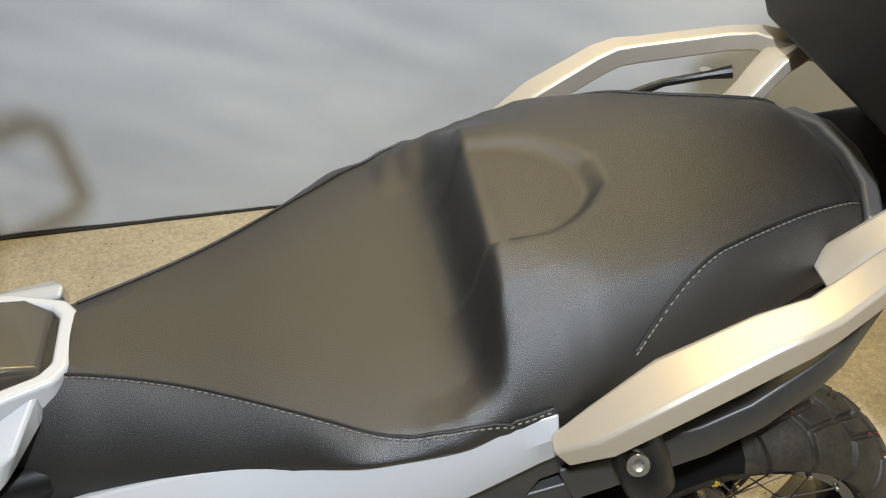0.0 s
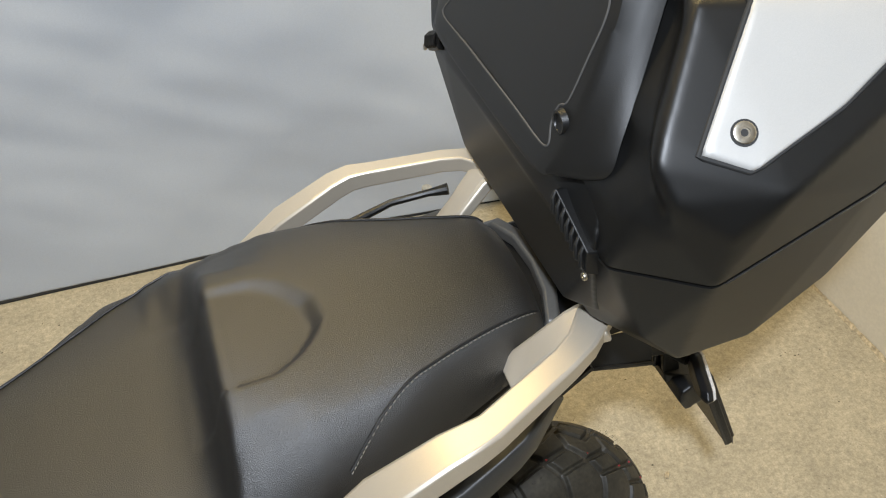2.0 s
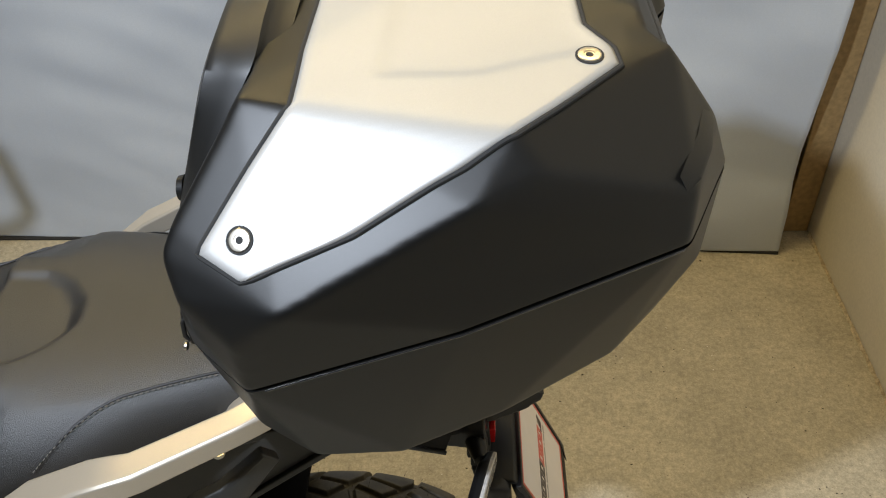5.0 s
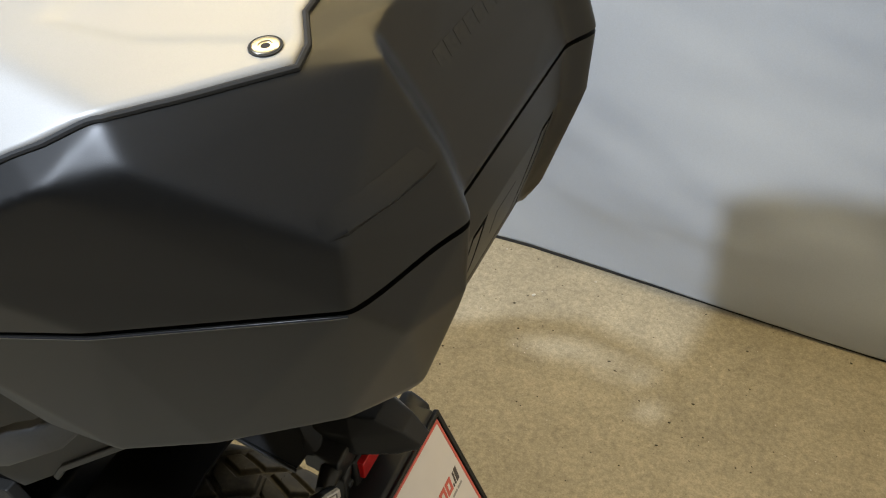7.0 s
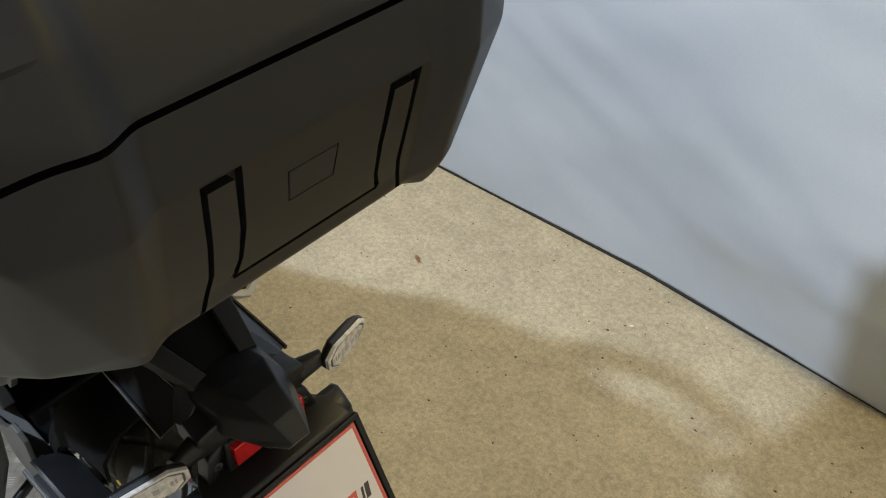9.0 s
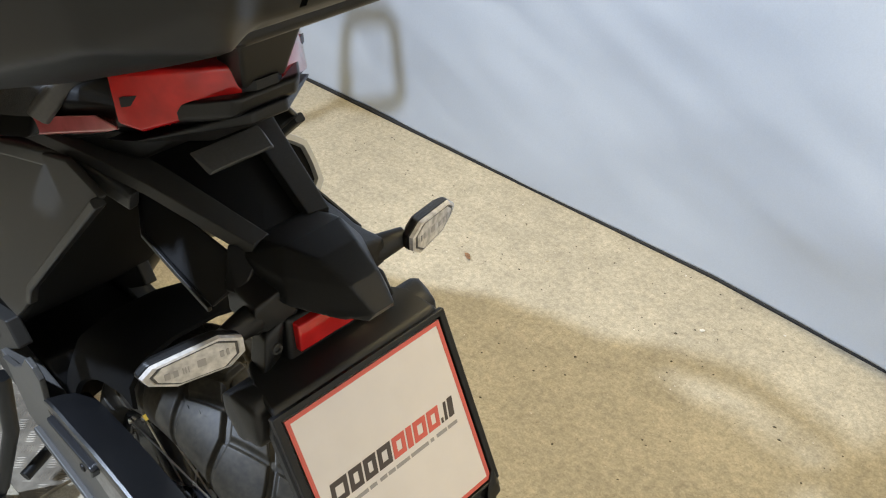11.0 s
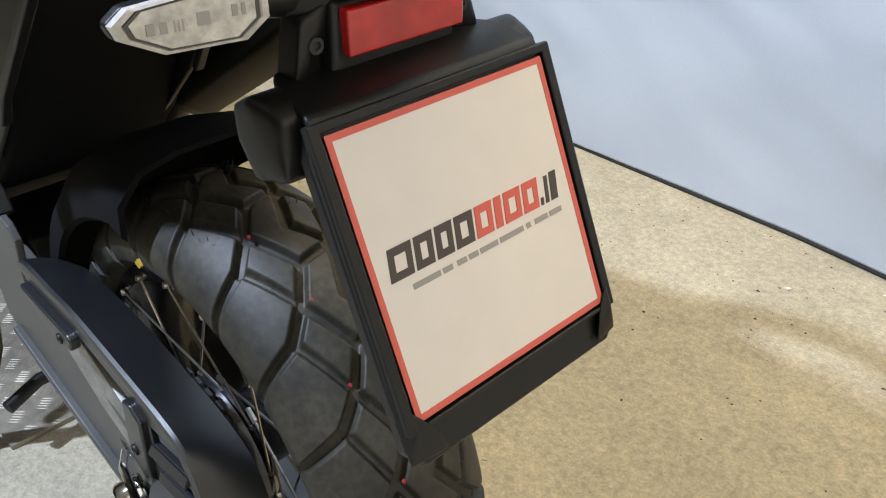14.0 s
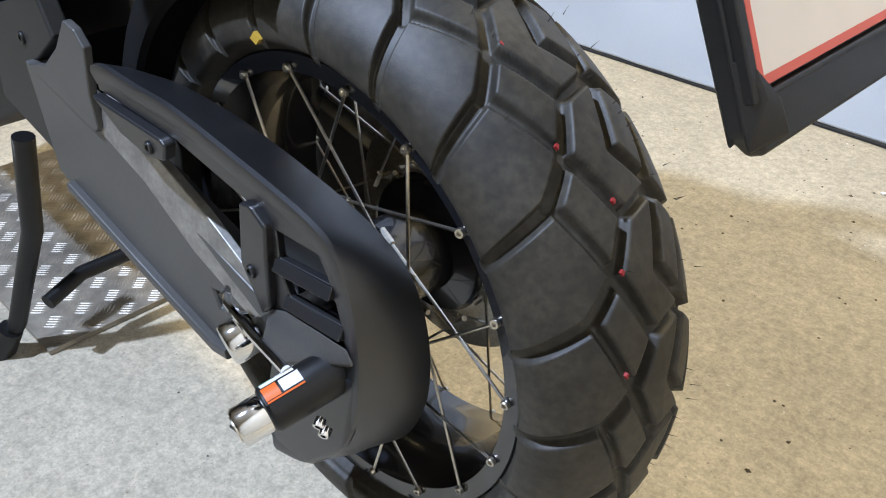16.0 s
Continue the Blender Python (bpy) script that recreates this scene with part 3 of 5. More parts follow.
def rear_fender():
    floor_plate = hull(both([(0.23, 0.066, 0.985), (0.23, 0.066, 0.970), (0.41, 0.026, 0.938), (0.41, 0.026, 0.925)]))
    f = part("rear_fender", floor_plate, M_BLACK, bike, "black plastic number plate carrier with two ribs", bevel=0.003)
    part("fender_root", hull(both([(0.20, 0.085, 0.985), (0.20, 0.08, 1.03), (0.30, 0.078, 1.035), (0.285, 0.06, 0.99), (0.36, 0.035, 1.04), (0.30, 0.05, 1.0)])), M_BLACK, f, "", bevel=0.004)
    part("lamp_lens", hull(both([(0.325, 0.036, 1.003), (0.325, 0.032, 1.000), (0.352, 0.030, 0.994), (0.350, 0.034, 0.990)])), M_ARM, f, "dull grey plate lamp lens", bevel=0.001)
    hood = both([(0.395, 0.030, 0.948), (0.440, 0.030, 0.960), (0.472, 0.020, 0.958), (0.504, 0.015, 0.946), (0.402, 0.046, 0.940), (0.451, 0.042, 0.941), (0.500, 0.018, 0.937), (0.526, 0.010, 0.928), (0.522, 0.014, 0.920), (0.405, 0.047, 0.916), (0.460, 0.046, 0.917), (0.500, 0.028, 0.917)])
    soft("fender_hood", [hood], M_BLACK, f, "", 0.0020, 3)
    for sign in (-1, 1):
        wing = [(0.262, 0.060, 0.952), (0.272, 0.064, 0.943), (0.297, 0.079, 0.927), (0.400, 0.081, 0.904), (0.412, 0.055, 0.925), (0.400, 0.048, 0.937), (0.300, 0.058, 0.958)]
        pts = [(x, sign * y, z) for x, y, z in wing]
        part("fender_wing", hull(pts + [(x - 0.004, y * 0.94, z - 0.005) for x, y, z in pts]), M_BLACK, f, "", bevel=0.002)
        web = [(0.388, 0.050, 0.948), (0.404, 0.040, 0.926), (0.410, 0.028, 0.945), (0.418, 0.034, 0.915), (0.424, 0.066, 0.920), (0.406, 0.070, 0.918), (0.402, 0.060, 0.934)]
        part("fender_web", hull([(x, sign * y, z) for x, y, z in web]), M_BLACK, f, "", bevel=0.002)
        part("wing_edge", beam([(x, sign * y, z) for x, y, z in ((0.268, 0.062, 0.947), (0.297, 0.080, 0.927), (0.35, 0.082, 0.915), (0.400, 0.083, 0.903))], [(0.004, 0.006)] * 4), M_BLACK, f, "", bevel=0.001)
        edge = beam([(x, sign * y, z) for x, y, z in [(0.16, 0.092, 0.992), (0.22, 0.080, 0.990), (0.30, 0.058, 0.974), (0.408, 0.031, 0.945)]], [(0.036, 0.014), (0.034, 0.014), (0.028, 0.014), (0.020, 0.016)], chamfer=0.1)
        part("fender_rib", edge, M_PANEL, f, "", smooth=25, bevel=0.0012)


rear_fender()


def turn_signal(sign):
    stalk = tube([(0.425, sign * 0.03, 0.900), (0.438, sign * 0.072, 0.905), (0.444, sign * 0.098, 0.908)], [0.014, 0.013, 0.009], 14)
    s = part("turn_signal", stalk, M_BLACK, bike, "black stalked turn signal with clear lens", smooth=60)
    soft("signal_base", [[(x, sign * y, z) for x, y, z in ((0.395, 0.030, 0.935), (0.450, 0.030, 0.930), (0.398, 0.064, 0.925), (0.449, 0.070, 0.922), (0.400, 0.066, 0.893), (0.446, 0.072, 0.893), (0.40, 0.03, 0.888), (0.452, 0.03, 0.888))]], M_BLACK, s, "", 0.002, 4)
    outline = [(0.091, -0.006), (0.104, -0.0165), (0.146, -0.0165), (0.166, -0.006), (0.169, 0.002), (0.160, 0.0095), (0.108, 0.0155), (0.091, 0.008)]
    tilt = 0.28

    def put(scale, depth):
        def at(u, v, t):
            u = 0.130 + (u - 0.130) * scale
            v = v * scale
            return (0.448 + depth * t - tilt * (u - 0.13), sign * u, 0.908 + v - 0.02 * (u - 0.13))
        return at
    housing = loft([[put(1.02, 1)(u, v, 0.0) for u, v in outline], [put(1.02, 1)(u, v, -0.008) for u, v in outline], [put(0.7, 1)(u, v, -0.015) for u, v in outline]])
    part("housing", housing, M_BLACK, s, "black plastic housing", bevel=0.002)
    rim = loft([[put(1.0, 1)(u, v, 0.0) for u, v in outline], [put(0.98, 1)(u, v, 0.004) for u, v in outline], [put(0.88, 1)(u, v, 0.005) for u, v in outline], [put(0.84, 1)(u, v, 0.0035) for u, v in outline]])
    part("lens", rim, M_LENS, s, "clear moulded lens", smooth=20)
    groove = [(u, v) for u, v in outline]
    # dark ring painted as the shade in the groove of the lens
    ring = loft([[put(k, 1)(u, v, t) for u, v in groove] for k, t in ((0.85, 0.0030), (0.85, 0.0049), (0.80, 0.0049), (0.80, 0.0030))])
    part("lens_line", ring, M_LENSLINE, s, "dark line painted as groove shade", smooth=0)
    part("lens_field", loft([[put(k, 1)(u, v, t) for u, v in groove] for k, t in ((0.80, 0.0030), (0.79, 0.0052), (0.4, 0.0058))]), M_LENS, s, "clear inner lens", smooth=20)
    for u0, u1, v0, v1 in ((0.1495, 0.1535, -0.005, 0.001), (0.1435, 0.1470, -0.005, 0.001), (0.1395, 0.1402, -0.005, 0.001), (0.1375, 0.1382, -0.005, 0.001), (0.1355, 0.1362, -0.005, 0.001), (0.1225, 0.1290, -0.004, 0.003), (0.1085, 0.1115, -0.002, 0.004), (0.1045, 0.1065, -0.002, 0.004)):
        part("lens_mark", hull([put(1, 1)(u, v, t) for u in (u0, u1) for v in (v0, v1) for t in (0.003, 0.0060)]), M_LENSDARK, s, "grey bulb and fluting seen in the lens", smooth=0)


for sign in (-1, 1):
    turn_signal(sign)

# plate carrier: u across, v down the plate from its top edge, t out of its face
DOWN, OUT = Vector((0.404, 0, -0.915)), Vector((0.915, 0, 0.404))
PLATE_TOP = Vector((0.497, 0, 0.844))


def on_plate(u, v, t):
    return PLATE_TOP + Vector((0, u, 0)) + DOWN * v + OUT * t


def plate_holder():
    rounded = [(-0.100, 0.010), (-0.094, -0.004), (-0.084, -0.010), (0.084, -0.010), (0.094, -0.004), (0.100, 0.010), (0.1, 0.194), (0.088, 0.207), (-0.088, 0.207), (-0.100, 0.194)]
    h = part("plate_holder", prism(rounded, -0.014, -0.003, on_plate), M_BLACK, bike, "black plastic number plate holder", bevel=0.003)
    soft("top_roll", [[on_plate(x * u, v, t) for x in (-1, 1) for u, v, t in ((0.110, -0.010, -0.058), (0.110, -0.030, -0.050), (0.109, 0.016, -0.054), (0.106, 0.022, -0.024), (0.103, -0.012, -0.012), (0.100, -0.022, -0.018), (0.108, -0.032, -0.034))]], M_BLACK, h, "", 0.003, 7)
    part("top_bar", hull([on_plate(s * u, v, t) for s in (-1, 1) for u, v, t in ((0.094, -0.012, -0.004), (0.094, -0.004, -0.002), (0.09, -0.03, -0.03), (0.075, -0.04, -0.055), (0.075, -0.02, -0.06))]), M_BLACK, h, "", bevel=0.004, segments=3)
    rim = [(-0.098, -0.008), (0.098, -0.008), (0.098, 0.182), (-0.098, 0.182)]
    hole = [(-0.0905, -0.002), (0.0905, -0.002), (0.0905, 0.179), (-0.0905, 0.179)]
    part("plate_frame", prism(rim, -0.006, 0.002, on_plate, holes=[hole]), M_BLACK, h, "", bevel=0.0015)
    for s in (-1, 1):
        part("side_wing", hull([on_plate(s * u, v, t) for u, v, t in ((0.0985, 0.0, -0.010), (0.0985, 0.198, -0.010), (0.094, 0.202, -0.017), (0.095, 0.02, -0.019), (0.1005, 0.02, -0.012), (0.1005, 0.19, -0.012))]), M_BLACK, h, "", bevel=0.003)
        part("corner_clip", hull([on_plate(s * u, v, t) for u, v, t in ((0.101, 0.160, -0.006), (0.094, 0.164, 0.002), (0.092, 0.181, 0.004), (0.078, 0.184, 0.003), (0.072, 0.203, 0.001), (0.1, 0.204, -0.006), (0.096, 0.192, -0.002))]), M_BLACK, h, "", bevel=0.002)
    p = part("number_plate", prism([(-0.0885, 0), (0.0885, 0), (0.0885, 0.177), (-0.0885, 0.177)], -0.003, 0.0, on_plate), M_PLATE, h, "white plate card with red border and printed lettering shapes", smooth=0)
    for u0, u1, v0, v1 in ((-0.0885, 0.0885, 0, 0.0042), (-0.0885, 0.0885, 0.1728, 0.177), (-0.0885, -0.0843, 0.0042, 0.1728), (0.0843, 0.0885, 0.0042, 0.1728)):
        part("red_border", hull([on_plate(u, v, t) for u in (u0, u1) for v in (v0, v1) for t in (-0.002, 0.0004)]), M_PLATERED, h, "", smooth=0)
    # the dealer's mark, as slanted blocks of its colours
    u = -0.076
    for w, mat, tall in ((0.018, M_INK, 1), (0.0145, M_INK, 1), (0.014, M_INK, 1), (0.0155, M_INK, 1), (0.015, M_PLATERED, 1), (0.0065, M_PLATERED, 1), (0.0155, M_PLATERED, 1), (0.0145, M_PLATERED, 1), (0.0025, M_INK, 0.25), (0.0032, M_INK, 0.9), (0.0065, M_INK, 0.95)):
        top = 0.0925 - 0.0195 * tall
        slant = 0.0035
        hollow = w > 0.008
        quad = [(u + slant * tall, top), (u + w + slant * tall, top), (u + w, 0.0925), (u, 0.0925)]
        holes = []
        if hollow:
            holes = [[(u + 0.0045 + slant * 0.75, top + 0.005), (u + w - 0.0045 + slant * 0.75, top + 0.005), (u + w - 0.0045 + slant * 0.3, 0.0878), (u + 0.0045 + slant * 0.3, 0.0878)]]
        part("print_block", prism(quad, -0.0005, 0.0005, on_plate, holes=holes), mat, h, "", smooth=0)
        u += w + 0.0022
    for u0, u1 in ((-0.062, -0.040), (-0.038, -0.030), (-0.026, -0.018), (-0.016, -0.008), (-0.006, 0.010), (0.012, 0.034), (0.037, 0.041), (0.045, 0.058), (0.060, 0.072)):
        part("print_bar", hull([on_plate(u, v, t) for u in (u0, u1) for v in (0.0985, 0.102) for t in (-0.0005, 0.0004)]), M_INKGREY, h, "", smooth=0)
    r = part("reflector", box(0.445, 0.463, -0.041, 0.052, 0.866, 0.895), M_RED, bike, "red rectangular reflector", bevel=0.002)
    part("reflector_back", hull(both([(0.425, 0.05, 0.905), (0.425, 0.056, 0.85), (0.458, 0.05, 0.850), (0.455, 0.045, 0.898)])), M_BLACK, r, "", bevel=0.004)
    for s in (-1, 1):
        part("lug", hull([(x, s * y, z) for x, y, z in ((0.43, 0.04, 0.905), (0.43, 0.064, 0.895), (0.43, 0.072, 0.855), (0.452, 0.044, 0.9), (0.452, 0.066, 0.89), (0.456, 0.076, 0.852), (0.44, 0.04, 0.85))]), M_BLACK, r, "", bevel=0.004)
        part("lug_screw", bolt((0.452, s * 0.058, 0.876), (1, 0, 0), 0.0055, 0.003), M_DARK, r)


plate_holder()

# ---- rear wheel
AXLE = (0.225, 0.0, 0.385)


def tyre(parent):
    """Dual-purpose tread: zigzag grooves in the crown and slanting grooves to the shoulders."""
    steps, cross = 1764, 212
    pitches = 21
    pitch = 2 * math.pi / pitches
    prof = curve_of([(0.0, 0.0, 0.2845), (0.02, 0.02, 0.2830), (0.04, 0.0395, 0.2775), (0.056, 0.0545, 0.2690), (0.070, 0.0670, 0.2590), (0.083, 0.0762, 0.2475), (0.095, 0.0805, 0.2360), (0.11, 0.0795, 0.2210), (0.122, 0.0735, 0.2165), (0.136, 0.0630, 0.2095)])
    vs = np.linspace(-0.136, 0.136, cross + 1)
    pr = np.array([prof(abs(v)) for v in vs])
    py = np.sign(vs) * pr[:, 0]
    rad = pr[:, 1]
    # grooves: angle in degrees from a node, arc across; half width, depth
    R = 0.28
    left = [((0, -0.030), (-10.4, -0.008), 0.0040, 0.0075), ((-10.4, -0.008), (-17.14, -0.030), 0.0042, 0.0075),
            ((0, -0.030), (-5.0, -0.052), 0.0048, 0.0075), ((-5.0, -0.052), (-9.6, -0.109), 0.0050, 0.0062),
            ((0, -0.030), (12.14, -0.052), 0.0028, 0.006),
            ((-10.4, -0.008), (-8.6, 0.030), 0.0036, 0.007)]
    segs = []
    for (a0, v0), (a1, v1), hw, dep in left:
        segs.append((math.radians(a0) * R, v0, math.radians(a1) * R, v1, hw, dep))
        if v1 < 0.02:
            segs.append((math.radians(a0 - 8.57) * R, -v0, math.radians(a1 - 8.57) * R, -v1, hw, dep))
    th = np.arange(steps) * 2 * math.pi / steps
    cell = ((th - math.radians(43.5) + pitch / 2) % pitch - pitch / 2) * R
    S, V = np.meshgrid(cell, vs, indexing="ij")
    depth = np.zeros_like(S)
    for s0, v0, s1, v1, hw, dep in segs:
        for k in (-2, -1, 0, 1, 2):
            o = k * pitch * R
            dx, dy = s1 - s0, v1 - v0
            f = np.clip(((S - s0 - o) * dx + (V - v0) * dy) / (dx * dx + dy * dy), 0, 1)
            dist = np.hypot(S - s0 - o - f * dx, V - v0 - f * dy)
            depth = np.maximum(depth, 1.15 * dep * np.clip((hw + 0.0019 - dist) / 0.0028, 0, 1))
    ring = np.abs(vs)
    depth += 0.0012 * (np.abs(ring - 0.124) < 0.0016)[None, :]
    verts = np.stack([AXLE[0] + (rad[None, :] - depth) * np.cos(th)[:, None], AXLE[1] + np.broadcast_to(py, depth.shape) * (1 - 0.5 * depth / 0.08), AXLE[2] + (rad[None, :] - depth) * np.sin(th)[:, None]], -1)
    w = cross + 1
    i, j = np.meshgrid(np.arange(steps), np.arange(cross), indexing="ij")
    a, b = i * w + j, ((i + 1) % steps) * w + j
    faces = np.stack([a, b, b + 1, a + 1], -1).reshape(-1, 4)
    me = bpy.data.meshes.new("tyre")
    me.from_pydata(verts.reshape(-1, 3).tolist(), [], faces.tolist())
    me.materials.append(M_TYRE)
    me.shade_smooth()
    me.set_sharp_from_angle(angle=radians(80))
    ob = new("tyre", me)
    ob.parent = parent
    ob.matrix_parent_inverse = parent.matrix_world.inverted()
    tagged(ob, "black dual-purpose tyre with deep zigzag tread")


def rear_wheel():
    hubm = revolve([(-0.052, 0.012), (-0.052, 0.074), (-0.046, 0.078), (-0.040, 0.074), (-0.036, 0.042), (0.036, 0.042), (0.040, 0.066), (0.046, 0.070), (0.052, 0.066), (0.052, 0.012)], AXLE, 48)
    w = part("rear_wheel", hubm, M_RIM, bike, "spoked rear wheel with black rim and hub")
    rimp = [(y, r + 0.007) for y, r in [(-0.0615, 0.2035), (-0.0650, 0.2010), (-0.0635, 0.186), (-0.054, 0.182), (-0.040, 0.176), (-0.025, 0.170), (0.025, 0.170), (0.040, 0.176), (0.054, 0.182), (0.0635, 0.186), (0.0650, 0.2010), (0.0615, 0.2035), (0.052, 0.196), (0.022, 0.182), (-0.022, 0.182), (-0.052, 0.196)]]
    part("rim", revolve(rimp, AXLE, 120), M_RIM, w, "gloss black wheel rim")
    tyre(w)
    part("sprocket", revolve([(-0.083, 0.03), (-0.083, 0.104), (-0.076, 0.106), (-0.076, 0.03)], AXLE, 84), M_DARK, w, "dark steel sprocket")
    part("cush_drive", revolve([(-0.076, 0.03), (-0.076, 0.078), (-0.055, 0.086), (-0.05, 0.03)], AXLE, 48), M_RIM, w, "black sprocket carrier")
    part("brake_disc", revolve([(0.068, 0.06), (0.068, 0.12), (0.073, 0.12), (0.073, 0.06)], AXLE, 72), M_STEEL, w, "steel brake disc")
    n = 9
    for side in (-1, 1):
        for k in range(2 * n):
            lean = 1 if k % 2 else -1
            a = 2 * math.pi * (k + 0.5 * (side > 0)) / (2 * n) + 0.012
            a0 = a - lean * 1.05
            rh = 0.072 if lean > 0 else 0.078
            p = Vector((AXLE[0] + rh * math.cos(a0), side * (0.046 if lean > 0 else 0.041), AXLE[2] + rh * math.sin(a0)))
            q = Vector((AXLE[0] + 0.196 * math.cos(a), side * 0.0648, AXLE[2] + 0.196 * math.sin(a)))
            s = part("spoke", tube([p, q], 0.0014, 6), M_STEEL, w)
            d = (q - p).normalized()
            part("nipple", tube([p - d * 0.002, p + d * 0.014], 0.0031, 6), M_STEEL, w)
            part("spoke_head", bolt(q, (0.25 * d.x, side, 0.25 * d.z), 0.0038, 0.0036), M_STEEL, w)
    for ang, y, r in ((45.0, -0.031, 0.2795), (26.5, -0.024, 0.2815), (77.0, -0.027, 0.2815), (60.5, -0.02, 0.2825), (12, -0.034, 0.278), (35.5, -0.012, 0.2837)):
        a = math.radians(ang)
        c = Vector((AXLE[0] + r * math.cos(a), y, AXLE[2] + r * math.sin(a)))
        nrm, tan = Vector((math.cos(a), -0.12, math.sin(a))).normalized(), Vector((-math.sin(a), 0, math.cos(a)))
        pts = [c + tan * u * 0.0022 + Vector((0, 1, 0)) * v * 0.0018 + nrm * t for u, v in ((-1, -0.4), (0.3, -1), (1, 0.2), (0.1, 1)) for t in (-0.002, 0.0006)]
        part("paint_mark", hull(pts), M_DAB, w, "red dab of paint", smooth=0)
    a = math.radians(104)
    c = Vector((AXLE[0] + 0.222 * math.cos(a), -0.0795, AXLE[2] + 0.222 * math.sin(a)))
    part("chalk_mark", hull([c + Vector((u * 0.006, t, v * 0.005)) for u, v in ((-1, -0.3), (0.2, -1), (1, 0), (0, 1)) for t in (-0.0015, 0.002)]), M_YELLOW, w, "yellow dab of chalk", smooth=0)
    # moulding hairs on the tread
    rng = random.Random(4)
    bm = bmesh.new()
    for k in range(70):
        a, y = rng.uniform(-0.6, 2.0), rng.choice((-0.055, -0.022, 0.022, 0.03, 0.058)) + rng.uniform(-0.004, 0.004)
        r = 0.2845 - 3.2 * y * y
        b = Vector((AXLE[0] + r * math.cos(a), y, AXLE[2] + r * math.sin(a)))
        t = b + Vector((math.cos(a) * 0.008, y * 0.05 + rng.uniform(-0.002, 0.002), math.sin(a) * 0.008 + rng.uniform(-0.002, 0.002)))
        side = Vector((-math.sin(a), 0, math.cos(a))) * 0.0004
        vs = [bm.verts.new(v) for v in (b - side, b + side, b + Vector((0, 0.0007, 0)), t)]
        for f in ((0, 1, 3), (1, 2, 3), (2, 0, 3)):
            bm.faces.new([vs[i] for i in f])
    tagged(part("rubber_hairs", bm, M_TYRE, w, "fine moulding hairs", smooth=0), kind="stuff")


rear_wheel()


def swingarm():
    for sign in (-1, 1):
        outline = [(-0.205, 0.36), (-0.222, 0.486), (-0.061, 0.462), (0.205, 0.388), (0.216, 0.372), (0.172, 0.327), (0.135, 0.288), (0.105, 0.284), (0.0, 0.306), (-0.178, 0.349)]
        hole = [(0.113, 0.358), (0.128, 0.361), (0.140, 0.344), (0.120, 0.340)]
        arm = part("swingarm", prism(outline, sign * 0.088, sign * 0.121, side_xz, holes=[hole]), M_ARM, bike, "grey painted alloy swingarm", bevel=0.003, segments=3)
        rings = [[(x, sign * y, z) for x, y, z in ring] for ring in (
            [(-0.056, 0.1225, 0.457), (-0.046, 0.118, 0.501), (-0.046, 0.110, 0.503), (-0.058, 0.105, 0.457)],
            [(0.021, 0.1235, 0.434), (0.030, 0.118, 0.474), (0.030, 0.110, 0.476), (0.02, 0.105, 0.434)],
            [(0.094, 0.1235, 0.392), (0.114, 0.118, 0.440), (0.114, 0.110, 0.442), (0.094, 0.105, 0.392)],
            [(0.188, 0.1225, 0.357), (0.204, 0.118, 0.392), (0.204, 0.110, 0.394), (0.188, 0.105, 0.357)])]
        part("upper_facet", loft(rings), M_WORN, arm, "pale worn metal upper edge", smooth=20, bevel=0.0015)
        part("lower_rib", beam([(x, sign * 0.124, z) for x, z in ((-0.17, 0.356), (0.0, 0.315), (0.108, 0.291), (0.132, 0.296))], [(0.012, 0.012)] * 4), M_ARM, arm, "", bevel=0.003)
        part("arm_front", prism([(-0.36, 0.40), (-0.34, 0.47), (-0.29, 0.53), (-0.17, 0.566), (-0.15, 0.525), (-0.215, 0.484), (-0.200, 0.362)], sign * 0.09, sign * 0.112, side_xz), M_PANEL, arm, "dark grey front cover of the arm", bevel=0.004)
        part("cover_screw", bolt((-0.235, sign * 0.112, 0.505), (0, sign, 0), 0.007, 0.003), M_BLACK, arm)
        if sign < 0:
            peak = [(-0.20, 0.489), (-0.15, 0.502), (-0.106, 0.532), (-0.074, 0.566), (-0.054, 0.562), (-0.040, 0.548), (-0.052, 0.500), (-0.050, 0.466), (-0.060, 0.458)]
            part("arm_shield", prism(peak, -0.127, -0.118, side_xz), M_ARM, arm, "", bevel=0.002)
            part("adjuster_block", hull([(x, y, z) for x, z in ((0.108, 0.362), (0.135, 0.364), (0.144, 0.342), (0.115, 0.335)) for y in (-0.108, -0.095)]), M_GAP, arm, bevel=0.002)
            part("adjuster_bolt", tube([(0.118, -0.114, 0.352), (0.19, -0.124, 0.362)], 0.005, 6), M_STEEL, arm, "steel chain adjuster bolt")
    part("arm_bridge", hull([(x, y, z) for x, z in ((-0.36, 0.41), (-0.30, 0.47), (-0.16, 0.48), (-0.12, 0.43), (-0.2, 0.36)) for y in (-0.087, 0.087)]), M_BLACK, bike, "black swingarm bridge", bevel=0.008)
    part("axle", tube([(AXLE[0], -0.14, AXLE[2]), (AXLE[0], 0.14, AXLE[2])], 0.0125, 16), M_STEEL, bike, "steel axle")


swingarm()


